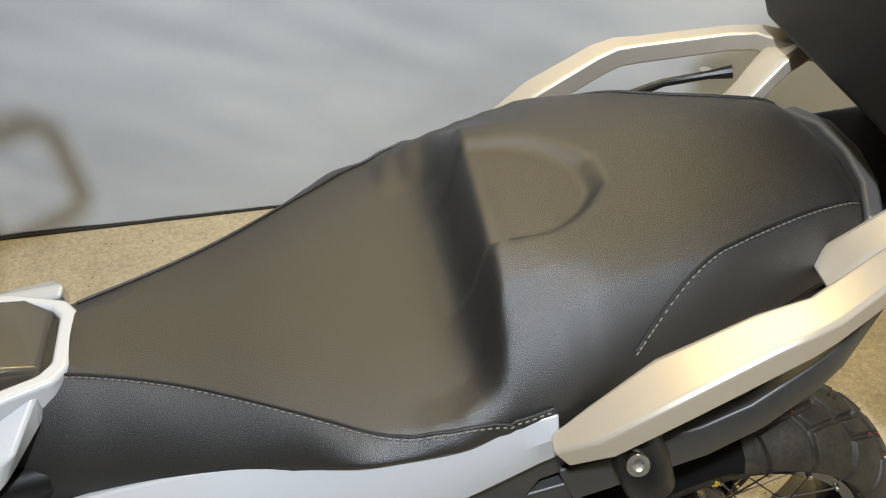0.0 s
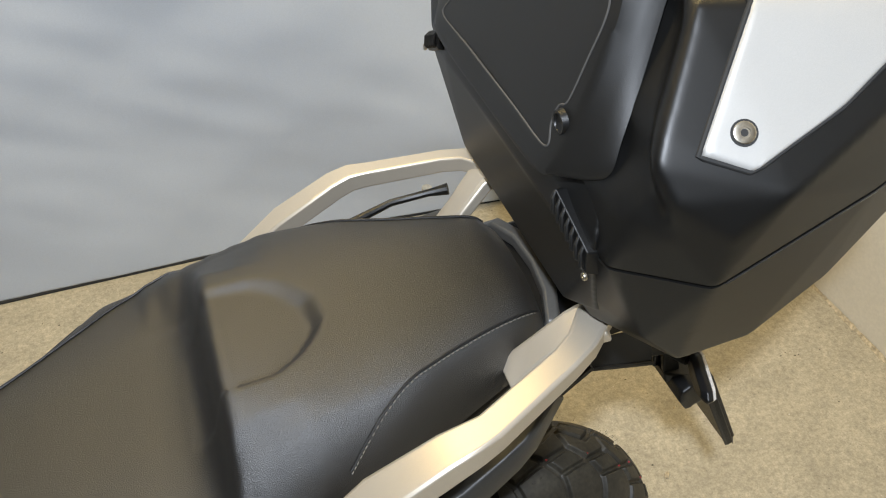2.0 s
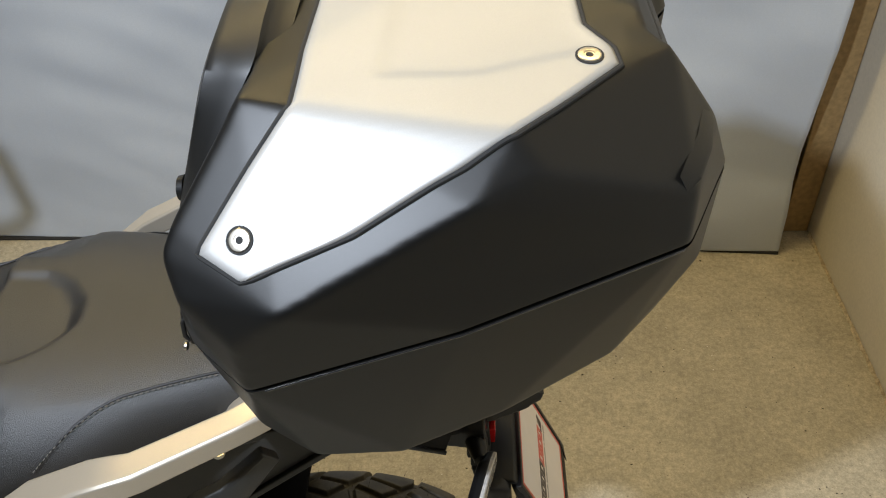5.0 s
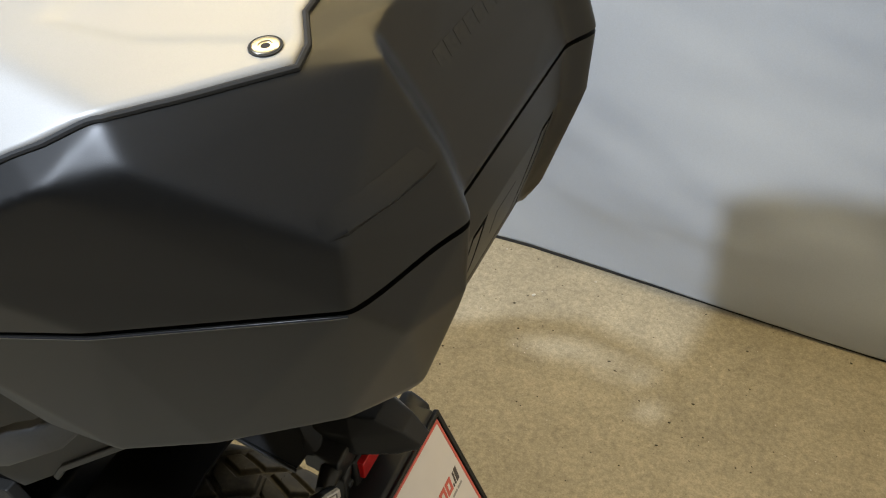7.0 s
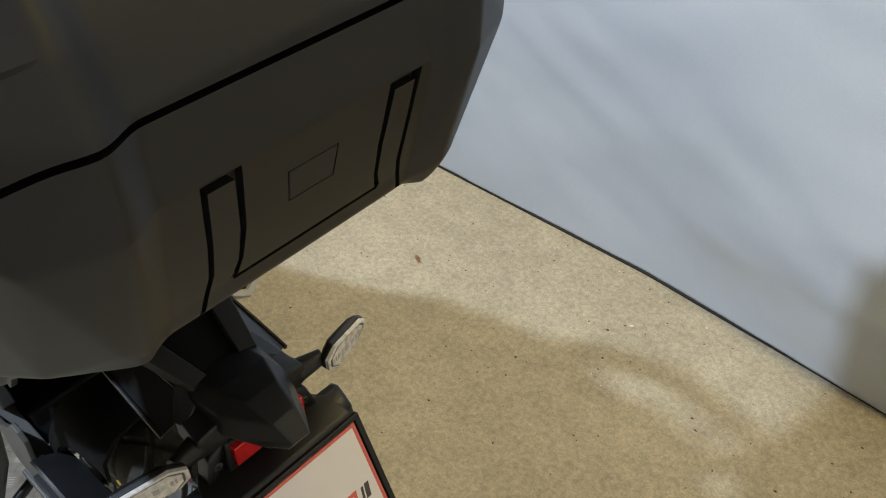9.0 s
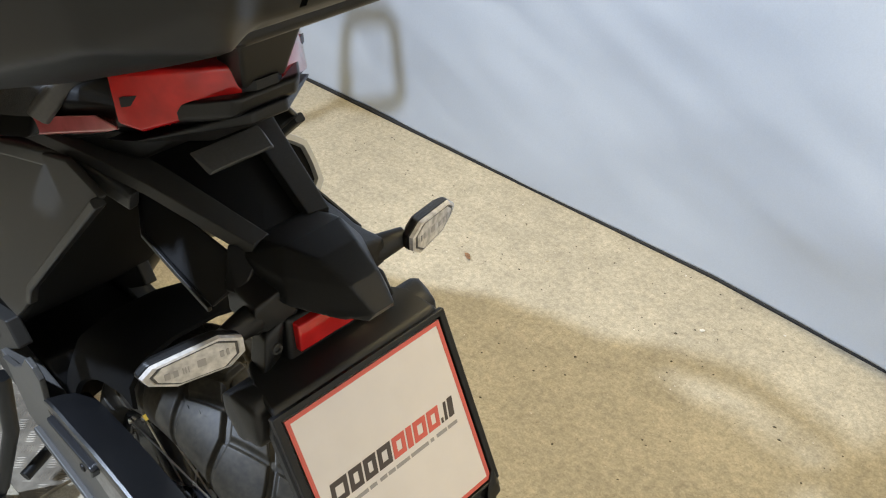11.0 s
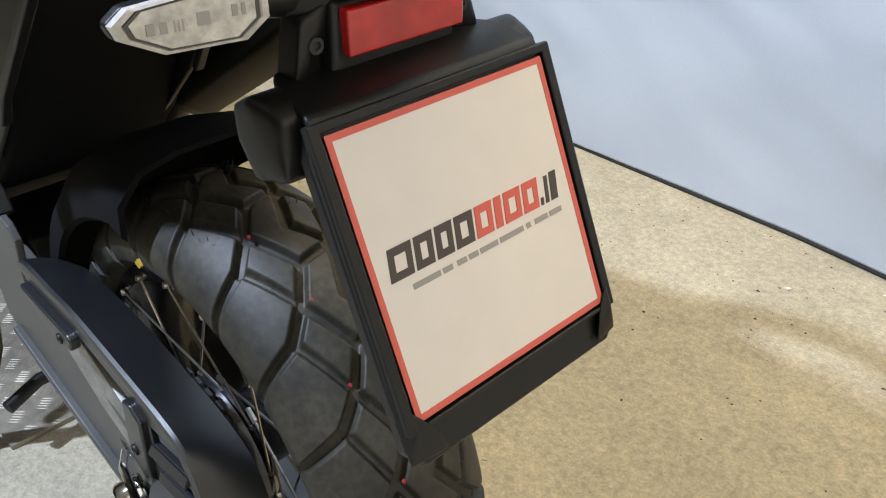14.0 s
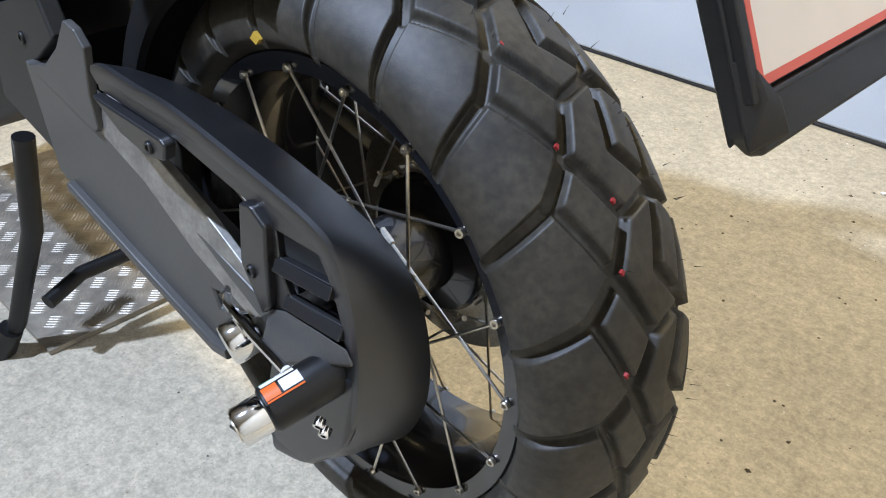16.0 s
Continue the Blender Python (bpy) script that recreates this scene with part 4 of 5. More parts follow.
def chain_guard():
    top = [(-0.005, 0.545), (0.02, 0.551), (0.074, 0.549), (0.132, 0.548), (0.222, 0.535), (0.294, 0.522), (0.324, 0.508), (0.341, 0.478), (0.346, 0.44), (0.344, 0.395), (0.330, 0.345), (0.30, 0.295), (0.26, 0.258), (0.215, 0.240)]
    outer = top + [(0.20, 0.262), (0.235, 0.30), (0.262, 0.34), (0.236, 0.37), (0.236, 0.408), (0.244, 0.43), (0.250, 0.47), (0.238, 0.497), (0.222, 0.504), (0.127, 0.520), (0.06, 0.522), (0.0, 0.524)]
    slots = [[(0.258, 0.494), (0.308, 0.496), (0.318, 0.477), (0.258, 0.470)], [(0.259, 0.456), (0.322, 0.464), (0.327, 0.446), (0.266, 0.439)]]
    g = part("chain_guard", prism(outer, -0.137, -0.130, side_xz, holes=slots), M_GUARD, bike, "satin black plastic chain guard with slots", bevel=0.0015, segments=2)
    inner = [(-0.005, 0.520), (0.04, 0.526), (0.096, 0.526), (0.154, 0.522), (0.236, 0.509), (0.298, 0.494), (0.336, 0.474), (0.354, 0.442), (0.360, 0.400), (0.354, 0.352), (0.330, 0.302), (0.29, 0.262), (0.25, 0.240), (0.215, 0.228)]

    def fine(points):
        arc = [Vector((x, 0, z)) for x, z in points]
        run = []
        for i in range(len(arc) - 1):
            p0, p1, p2, p3 = arc[max(i - 1, 0)], arc[i], arc[i + 1], arc[min(i + 2, len(arc) - 1)]
            for k in range(6):
                f = k / 6
                run.append(0.5 * (2 * p1 + (p2 - p0) * f + (2 * p0 - 5 * p1 + 4 * p2 - p3) * f**2 + (3 * p1 - p0 - 3 * p2 + p3) * f**3))
        return run + [arc[-1]]
    crest, rear = fine(top), fine(inner)
    rings = []
    for i, (a, b) in enumerate(zip(crest, rear)):
        d = crest[min(i + 1, len(crest) - 1)] - crest[max(i - 1, 0)]
        n = Vector((-d.z, 0, d.x)).normalized()
        c = a.lerp(b, 0.45) + n * 0.0035
        rings.append([a - n * 0.016 + Vector((0, -0.1375, 0)), a - n * 0.005 + Vector((0, -0.1395, 0)), a + Vector((0, -0.1382, 0)), a + n * 0.001 + Vector((0, -0.1345, 0)), c + Vector((0, -0.112, 0)), b + Vector((0, -0.082, 0)),
                      b - n * 0.004 + Vector((0, -0.082, 0)), c - n * 0.006 + Vector((0, -0.112, 0)), a - n * 0.006 + Vector((0, -0.132, 0)), a - n * 0.016 + Vector((0, -0.132, 0))])
    part("guard_hood", loft(rings), M_GUARD, g, "", smooth=28)
    part("guard_tab", hull([(x, y, z) for x, z in ((0.0, 0.522), (0.02, 0.520), (0.118, 0.520), (0.124, 0.516), (0.118, 0.500), (0.090, 0.494), (0.045, 0.500)) for y in (-0.146, -0.134)]), M_GUARD, g, "", bevel=0.0025)
    for a, b in (((0.254, 0.4635), (0.322, 0.471)), ((0.262, 0.434), (0.330, 0.440))):
        rib = hull([(x, y, z + h) for x, z in (a, b) for y, h in ((-0.1375, 0.006), (-0.143, -0.004), (-0.134, -0.006))])
        part("guard_rib", rib, M_GUARD, g, "", bevel=0.001)
    part("lower_wing", hull([(0.236, -0.138, 0.414), (0.266, -0.140, 0.428), (0.336, -0.140, 0.432), (0.344, -0.140, 0.420), (0.268, -0.156, 0.386), (0.234, -0.148, 0.384), (0.228, -0.135, 0.39), (0.33, -0.13, 0.405), (0.25, -0.13, 0.375)]), M_ARM, g, "grey moulded wing", bevel=0.003)
    part("lower_shoe", hull([(0.235, -0.138, 0.375), (0.345, -0.140, 0.405), (0.325, -0.142, 0.32), (0.27, -0.140, 0.262), (0.215, -0.138, 0.24), (0.19, -0.132, 0.262), (0.235, -0.12, 0.36), (0.34, -0.12, 0.37), (0.27, -0.12, 0.262)]), M_GUARD, g, "", bevel=0.006, segments=3)
    part("post", prism([(0.222, 0.505), (0.238, 0.508), (0.254, 0.497), (0.250, 0.468), (0.246, 0.420), (0.234, 0.408), (0.212, 0.448)], -0.144, -0.134, side_xz), M_GUARD, g, "", bevel=0.003)
    for c in ((0.098, -0.146, 0.506), (0.228, -0.144, 0.447)):
        part("guard_screw", bolt(c, (0, -1, 0), 0.0058, 0.0025), M_BLACK, g)
    for k in range(14):
        a = math.radians(20 + 9 * k)
        c = Vector((AXLE[0] + 0.108 * math.cos(a), -0.081, AXLE[2] + 0.108 * math.sin(a)))
        t = Vector((-math.sin(a), 0, math.cos(a)))
        o = Vector((math.cos(a), 0, math.sin(a)))
        part("chain_link", hull([c + t * u * 0.0085 + o * v * 0.0055 + Vector((0, y, 0)) for u, v in ((-1, 0), (-0.6, 1), (0.6, 1), (1, 0), (0.6, -1), (-0.6, -1)) for y in (-0.008, 0.008)]), M_DARK, g, "", smooth=0)


chain_guard()


def underbody():
    # panels beside and over the wheel
    for sign in (-1, 1):
        panel = [(-0.45, 0.93), (-0.10, 0.955), (0.10, 0.955), (0.235, 0.99), (0.292, 0.975), (0.008, 0.725), (-0.018, 0.690), (-0.12, 0.60), (-0.45, 0.62)]
        # the far panel is coloured black to stand in for shade there
        p = part("subframe_panel", prism(panel, sign * 0.098, sign * 0.106, side_xz), M_PANEL if sign < 0 else M_BLACK, bike, "dark plastic panel under the seat, far side blackened as shade", bevel=0.003)
        lip = beam([(x, sign * 0.107, z) for x, z in ((0.288, 0.970), (0.16, 0.858), (0.010, 0.726), (-0.016, 0.690))], [(0.010, 0.012)] * 4, up=(0, 1, 0))
        part("panel_lip", lip, M_BLACK, p, "", bevel=0.002)
        bracket = beam([(x, sign * y, z) for x, y, z in ((0.06, 0.112, 0.945), (0.17, 0.100, 0.968), (0.225, 0.088, 0.975), (0.285, 0.075, 0.955))], [(0.016, 0.018), (0.016, 0.02), (0.018, 0.024), (0.012, 0.018)])
        part("bracket", bracket, M_DARK, p, "", bevel=0.003)
    well = hull([(x, y, z) for x, z in ((-0.45, 0.53), (-0.45, 0.93), (0.14, 0.955), (0.11, 0.90), (0.01, 0.76), (-0.10, 0.618), (-0.19, 0.535)) for y in (-0.092, 0.115)])
    part("inner_fender", well, M_WELL, bike, "black plastic inner fender", bevel=0.006)
    # mudguard close over the front of the tyre
    rings = []
    for k in range(19):
        a = math.radians(97 + 4.2 * k)
        r = 0.332 - (0.010 if k == 0 else 0.0)
        skin = [(y, r - drop) for y, drop in ((-0.098, 0.060), (-0.094, 0.032), (-0.070, 0.008), (-0.03, 0.0), (0.03, 0.0), (0.070, 0.008), (0.094, 0.032), (0.098, 0.060))]
        skin += [(y * 0.95, q - 0.005) for y, q in reversed(skin)]
        rings.append([(0.225 + q * math.cos(a), y, 0.385 + q * math.sin(a)) for y, q in skin])
    part("mudguard", loft(rings), M_WELL, bike, "black plastic mudguard over the tyre", smooth=40)
    # engine and frame mass before the wheel
    part("frame_block", hull(both([(-0.95, 0.13, 0.34), (-0.95, 0.15, 0.86), (-0.42, 0.11, 0.90), (-0.36, 0.10, 0.55), (-0.40, 0.09, 0.36), (-0.55, 0.12, 0.28)])), M_BLACK, bike, "black engine and frame", bevel=0.02)
    # pannier bracket below the rail
    for sign in (-1, 1):
        path = [(-0.09, 0.212, 0.880), (-0.02, 0.214, 0.905), (0.04, 0.212, 0.918), (0.09, 0.208, 0.938), (0.14, 0.200, 0.972), (0.165, 0.190, 0.982), (0.21, 0.165, 1.02)]
        b = part("pannier_bracket", beam([(x, sign * y, z) for x, y, z in path], [(0.018, 0.056), (0.02, 0.054), (0.02, 0.050), (0.02, 0.046), (0.02, 0.046), (0.02, 0.044), (0.016, 0.03)]), M_DARK, bike, "dark grey pannier bracket", smooth=25, bevel=0.003)
        part("bracket_boss", tube([(-0.036, sign * 0.215, 0.965), (-0.030, sign * 0.236, 0.935), (-0.022, sign * 0.245, 0.908), (-0.020, sign * 0.244, 0.896)], [0.020, 0.026, 0.024, 0.014], 20), M_BLACK, b, "black rubber-covered boss", smooth=60)
        part("boss_bolt", bolt((-0.040, sign * 0.250, 0.950), (-0.2, sign * 0.75, 0.65), 0.011, 0.008), M_STEEL, b, "steel socket bolt")
        part("boss_collar", tube([(-0.05, sign * 0.222, 0.972), (-0.028, sign * 0.228, 0.974), (-0.012, sign * 0.228, 0.962)], [0.006, 0.007, 0.006], 10), M_ARM, b)
    part("tool_strap", tube([(0.06, 0.15, 1.062), (0.12, 0.165, 1.068), (0.17, 0.158, 1.076), (0.195, 0.150, 1.082)], [0.006, 0.005, 0.005, 0.008], 10), M_BLACK, bike, "black strap hook beside the seat")
    part("seat_base", hull(both([(-0.45, 0.10, 0.90), (-0.1, 0.19, 0.955), (0.05, 0.165, 0.97), (0.2, 0.115, 1.0), (0.2, 0.10, 1.03), (-0.1, 0.2, 0.995), (-0.3, 0.2, 0.96), (-0.45, 0.12, 0.92)])), M_BLACK, bike, "black plastic seat base", bevel=0.008)
    part("luggage_rack", hull(both([(0.30, 0.12, 1.128), (0.30, 0.12, 1.14), (0.34, 0.13, 1.15), (0.52, 0.09, 1.20), (0.52, 0.09, 1.17), (0.42, 0.09, 1.13)])), M_BLACK, bike, "black luggage rack under the top case", bevel=0.006)
    part("rack_post", hull(both([(0.37, 0.02, 1.07), (0.40, 0.02, 1.08), (0.42, 0.03, 1.13), (0.38, 0.03, 1.13)])), M_BLACK, bike, "black rack post", bevel=0.004)


underbody()


def muffler():
    a, b = Vector((-0.192, 0.182, 0.605)), Vector((0.145, 0.186, 0.815))
    d = (b - a).normalized()

    def shell(stops):
        """Rings of a six-sided shell with soft corners round the axis."""
        side, up = Vector((0, 1, 0)), d.cross(Vector((0, 1, 0))).normalized()
        rings = []
        for u, r in stops:
            ring = []
            for k in range(36):
                t = 2 * math.pi * k / 36
                corner = math.cos(math.radians(30)) / math.cos((t + math.pi / 6) % (math.pi / 3) - math.pi / 6)
                q = r * (0.35 + 0.65 * corner)
                ring.append(a + d * u + side * q * 0.82 * math.cos(t) + up * q * math.sin(t))
            rings.append(ring)
        return loft(rings)

    m = part("muffler", shell(((-0.01, 0.045), (0.0, 0.055), (0.03, 0.058), (0.350, 0.058), (0.358, 0.057))), M_BLACK, bike, "black exhaust silencer with pale angular end cap", smooth=40)
    part("end_cap", shell(((0.356, 0.058), (0.360, 0.060), (0.392, 0.057), (0.397, 0.054), (0.397, 0.045), (0.388, 0.043))), M_SILVER, m, "pale silver angular end cap", smooth=40)
    part("outlet", shell(((0.36, 0.0435), (0.3895, 0.0435))), M_WELL, m, "black recessed outlet")
    part("exhaust_pipe", tube([(-0.18, 0.175, 0.612), (-0.24, 0.15, 0.52), (-0.34, 0.12, 0.38), (-0.46, 0.10, 0.30)], 0.022, 14), M_DARK, m, "dark exhaust pipe")


muffler()


def handlebar():
    bar = part("handlebar", tube([(-0.95, -0.36, 1.19), (-0.93, -0.20, 1.20), (-0.97, -0.08, 1.13), (-0.97, 0.08, 1.13), (-0.93, 0.20, 1.20), (-0.95, 0.36, 1.19)], 0.014, 12), M_BLACK, bike, "black handlebar")
    for sign in (-1, 1):
        # out of view; loop shaped to cast the ring shadow on the curtain
        loop = [(-0.925, 0.30, 1.175), (-0.950, 0.30, 1.195), (-0.945, 0.31, 1.345), (-0.92, 0.315, 1.37), (-0.825, 0.345, 1.36), (-0.795, 0.35, 1.335), (-0.790, 0.36, 1.19), (-0.82, 0.355, 1.165), (-0.925, 0.30, 1.175)]
        part("hand_guard", tube([(x, sign * y, z) for x, y, z in loop], 0.015, 10), M_BLACK, bar, "black hand guard loop, unseen, shaped for its shadow")


handlebar()


def centre_stand():
    s = part("centre_stand", tube([(-0.34, -0.14, 0.11), (-0.36, -0.08, 0.12), (-0.36, 0.08, 0.12), (-0.34, 0.14, 0.11)], 0.011, 12), M_BLACK, bike, "black tubular centre stand")
    for sign in (-1, 1):
        part("stand_leg", tube([(-0.32, sign * 0.115, 0.36), (-0.345, sign * 0.13, 0.22), (-0.40, sign * 0.17, 0.06), (-0.415, sign * 0.185, 0.03)], [0.014, 0.014, 0.013, 0.013], 12), M_BLACK, s)
        part("stand_foot", tube([(-0.405, sign * 0.18, 0.05), (-0.43, sign * 0.197, 0.004)], [0.017, 0.02], 12), M_BLACK, s)
    part("foot_peg", tube([(-0.42, -0.13, 0.30), (-0.40, -0.20, 0.30)], 0.012, 10), M_STEEL, bike, "steel foot peg")


centre_stand()


# ---------------------------------------------------------------- top case
LEAN = 0.009


def slim(pts):
    return both([(x, y - LEAN if y > 0.05 else y, z) for x, y, z in pts])


case = root("top_case", "large black plastic top case with silver lid panel, on the rack", "top case")

LID = slim([
    (0.200, 0.240, 1.282), (0.262, 0.306, 1.296), (0.43, 0.281, 1.335), (0.600, 0.233, 1.378), (0.642, 0.152, 1.395), (0.644, 0.0, 1.400),
    (0.204, 0.230, 1.350), (0.226, 0.288, 1.345), (0.262, 0.313, 1.352), (0.302, 0.318, 1.388), (0.361, 0.302, 1.417), (0.438, 0.282, 1.453), (0.487, 0.262, 1.467), (0.600, 0.231, 1.425),
    (0.270, 0.201, 1.492), (0.243, 0.230, 1.455), (0.220, 0.257, 1.421), (0.211, 0.268, 1.404), (0.222, 0.289, 1.378), (0.283, 0.303, 1.389), (0.396, 0.276, 1.449), (0.466, 0.248, 1.486), (0.520, 0.198, 1.491), (0.550, 0.174, 1.489), (0.309, 0.216, 1.487),
    (0.278, 0.150, 1.496), (0.285, 0.0, 1.510), (0.588, 0.141, 1.494), (0.584, 0.10, 1.504), (0.626, 0.154, 1.438), (0.45, 0.0, 1.522), (0.584, 0.0, 1.509),
])
BASE = slim([
    (0.200, 0.240, 1.282), (0.262, 0.306, 1.296), (0.43, 0.281, 1.335), (0.600, 0.233, 1.378), (0.642, 0.152, 1.395), (0.644, 0.0, 1.400),
    (0.608, 0.118, 1.213), (0.594, 0.138, 1.203), (0.603, 0.158, 1.232), (0.639, 0.150, 1.335), (0.620, 0.200, 1.335), (0.600, 0.0, 1.205), (0.606, 0.180, 1.285), (0.560, 0.196, 1.212), (0.50, 0.15, 1.168),
    (0.245, 0.252, 1.185), (0.290, 0.253, 1.138), (0.37, 0.253, 1.143), (0.46, 0.236, 1.178), (0.30, 0.19, 1.115), (0.45, 0.16, 1.15), (0.235, 0.17, 1.140), (0.213, 0.19, 1.20),
])


def recess(x, y, z):
    """How far the middle of the rear stands back between its two rounded wings."""
    a = min(1.0, max(0.0, (0.141 - abs(y)) / 0.034))
    low = min(1.0, max(0.0, (1.30 - z) / 0.07))
    return (0.0165 + 0.003 * low * low) * a * a * (3 - 2 * a) * min(1.0, max(0.0, (x - 0.50) / 0.07))


def hollow(x, y, z):
    """How far the front of the lid stands back between its two edge columns."""
    def ease(f):
        f = min(1.0, max(0.0, f))
        return f * f * (3 - 2 * f)
    if x > 0.32:
        return 0.0
    return 0.017 * ease((z - 1.335) / 0.05) * ease((1.505 - z) / 0.04) * ease((0.186 + (1.492 - z) * 0.75 - abs(y)) / 0.032)


def seam(x, y):
    """Height of the joint between lid and base."""
    a = min(1.0, max(0.0, (0.215 - abs(y)) / 0.06)) if x > 0.5 else 0.0
    return 1.282 + (x - 0.214) * 0.2415 + 0.008 * a * a * (3 - 2 * a)


SHELL = {}


def on_rear(u, v, t):
    """Places on the rear face: u across, v up from the latch tops, t outwards."""
    hit, _, _, _ = SHELL["tree"].ray_cast(Vector((0.9, u + 0.008, 1.333 + v)), Vector((-1, 0, 0)))
    return (hit.x + t, u + 0.008, 1.333 + v)


def cut_latches(base):
    """Cut the channels round the latch pulls and the finger slot into the shell."""
    solids = []
    for sign in (-1, 1):
        line = [(0.096, -0.120), (0.0885, -0.085), (0.089, -0.055), (0.0925, 0.0), (0.062, 0.0), (0.0585, -0.055), (0.0605, -0.085), (0.0655, -0.104)]
        inner = [(0.0915, -0.120), (0.0840, -0.085), (0.0845, -0.055), (0.0870, -0.0085), (0.0675, -0.0085), (0.0635, -0.055), (0.0645, -0.085), (0.0695, -0.100)]
        loop = [(sign * u, v) for u, v in line + inner[::-1]]
        solids.append(prism(loop, -0.0075, 0.02, on_rear))
    solids.append(prism([(-0.068, -0.1005), (0.068, -0.1005), (0.068, -0.1040), (-0.068, -0.1040)], -0.004, 0.02, on_rear))
    solids.append(prism([(-0.026, -0.028), (0.018, -0.028), (0.016, -0.056), (-0.024, -0.056)], -0.003, 0.02, on_rear))
    for n, bm in enumerate(solids):
        bmesh.ops.recalc_face_normals(bm, faces=bm.faces)
        me = bpy.data.meshes.new("cutter")
        bm.to_mesh(me)
        bm.free()
        cutter = new("cutter", me)
        mod = base.modifiers.new("cut", "BOOLEAN")
        mod.operation, mod.object, mod.solver, mod.use_self = "DIFFERENCE", cutter, "EXACT", n == 1
        bpy.context.view_layer.update()
        done = bpy.data.meshes.new_from_object(base.evaluated_get(bpy.context.evaluated_depsgraph_get()))
        base.modifiers.clear()
        base.data = done
        bpy.data.objects.remove(cutter)
    done.shade_smooth()
    done.set_sharp_from_angle(angle=radians(40))


def top_case():
    from mathutils.bvhtree import BVHTree
    whole = soften([hull(LID), hull(BASE)], 0.0030, 3)
    for v in whole.verts:
        v.co.x += hollow(*v.co) - recess(*v.co)
    SHELL["tree"] = BVHTree.FromBMesh(whole)
    # the front corners are broad rounded columns
    column = [v for v in whole.verts if v.co.x < 0.285 and 1.20 < v.co.z < 1.480]
    shoulder = [v for v in whole.verts if v.co.x > 0.45 and abs(v.co.y) > 0.15 and v.co.z > 1.40]
    flank = [v for v in whole.verts if abs(v.co.y) > 0.155]
    for verts, rounds in ((column, 5), (shoulder, 8), (flank, 3)):
        for _ in range(rounds):
            bmesh.ops.smooth_vert(whole, verts=verts, factor=0.5, use_axis_x=True, use_axis_y=True, use_axis_z=True)

    def half(keep, gap):
        bm = whole.copy()
        for v in bm.verts:
            v.co.z -= seam(v.co.x, v.co.y)
        bmesh.ops.bisect_plane(bm, geom=bm.verts[:] + bm.edges[:] + bm.faces[:], plane_co=(0, 0, keep * gap), plane_no=(0, 0, 1), clear_outer=keep < 0, clear_inner=keep > 0)
        rim = [e for e in bm.edges if e.is_boundary]
        ring = bmesh.ops.extrude_edge_only(bm, edges=rim)["geom"]
        for v in (g for g in ring if isinstance(g, bmesh.types.BMVert)):
            v.co.x = 0.43 + (v.co.x - 0.43) * 0.93
            v.co.y *= 0.95
        for v in bm.verts:
            v.co.z += seam(v.co.x, v.co.y)
        return bm

    low = half(-1, 0.0024)
    # front and rear shells are closed so that the latch channels can be cut in
    bmesh.ops.holes_fill(low, edges=[e for e in low.edges if e.is_boundary], sides=0)
    base = part("case_base", low, M_CASE, case, "black plastic lower shell", smooth=40)
    cut_latches(base)
    up = half(1, 0.0024)
    bmesh.ops.holes_fill(up, edges=[e for e in up.edges if e.is_boundary], sides=0)
    tree = BVHTree.FromBMesh(whole)
    lid = part("case_lid", up, M_CASE, case, "black plastic lid", smooth=40)
    whole.free()

    def drape(x, y, lift):
        hit, n, _, _ = tree.ray_cast(Vector((x, y, 2.0)), Vector((0, 0, -1)))
        return hit + n * lift, n

    # silver cover laid over the top and both flanks
    outline = [(0.318, 0.0), (0.315, 0.07), (0.311, 0.15), (0.3095, 0.210), (0.241, 0.275), (0.277, 0.297), (0.355, 0.284), (0.432, 0.260), (0.466, 0.245), (0.493, 0.221), (0.520, 0.195), (0.545, 0.170), (0.542, 0.152), (0.523, 0.122), (0.519, 0.06), (0.519, 0.0)]
    outline = [(x, y - LEAN if y > 0.1 else y) for x, y in outline]
    poly = outline + [(x, -y) for x, y in reversed(outline) if y > 0.001]

    # rows across the case: each y has one run of x inside the outline
    rows, bmp = [], bmesh.new()
    ys = [math.copysign(0.2865 * (1 - (1 - abs(s)) ** 1.25), s) for s in np.linspace(-1, 1, 121)]
    for y in ys:
        xs = []
        n = len(poly)
        for i in range(n):
            (x0, y0), (x1, y1) = poly[i], poly[(i + 1) % n]
            if (y0 > y) != (y1 > y):
                xs.append(x0 + (x1 - x0) * (y - y0) / (y1 - y0))
        lo, hi = min(xs), max(xs)
        row = []
        for k in range(41):
            f = k / 40
            x = lo + (hi - lo) * f
            p, nrm = drape(x, y, 0.0)
            edge = min(f, 1 - f) * (hi - lo)
            lift = 0.0035 * min(1.0, edge / 0.006) ** 0.5 + 0.001
            # shallow pressed facet on the flat of the panel
            if 0.33 < x < 0.53 and abs(y) < 0.19:
                b = min(1.0, max(0.0, (0.176 - 0.33 * max(0.0, x - 0.44) - abs(y)) / 0.006))
                c = min(1.0, max(0.0, (x - 0.365 - 0.10 * (0.18 - abs(y))) / 0.010))
                lift -= 0.0022 * b * c * min(1.0, max(0.0, edge / 0.02))
            row.append(bmp.verts.new(p + nrm * lift))
        rows.append(row)
    for a, b in zip(rows, rows[1:]):
        for k in range(40):
            bmp.faces.new((a[k], a[k + 1], b[k + 1], b[k]))
    bmesh.ops.smooth_vert(bmp, verts=[v for r in rows[2:-2] for v in r[2:-2]], factor=0.5, use_axis_x=True, use_axis_y=True, use_axis_z=True)
    fine = []
    for (x0, y0), (x1, y1) in zip(poly, poly[1:] + poly[:1]):
        for k in range(12):
            y = y0 + (y1 - y0) * k / 12
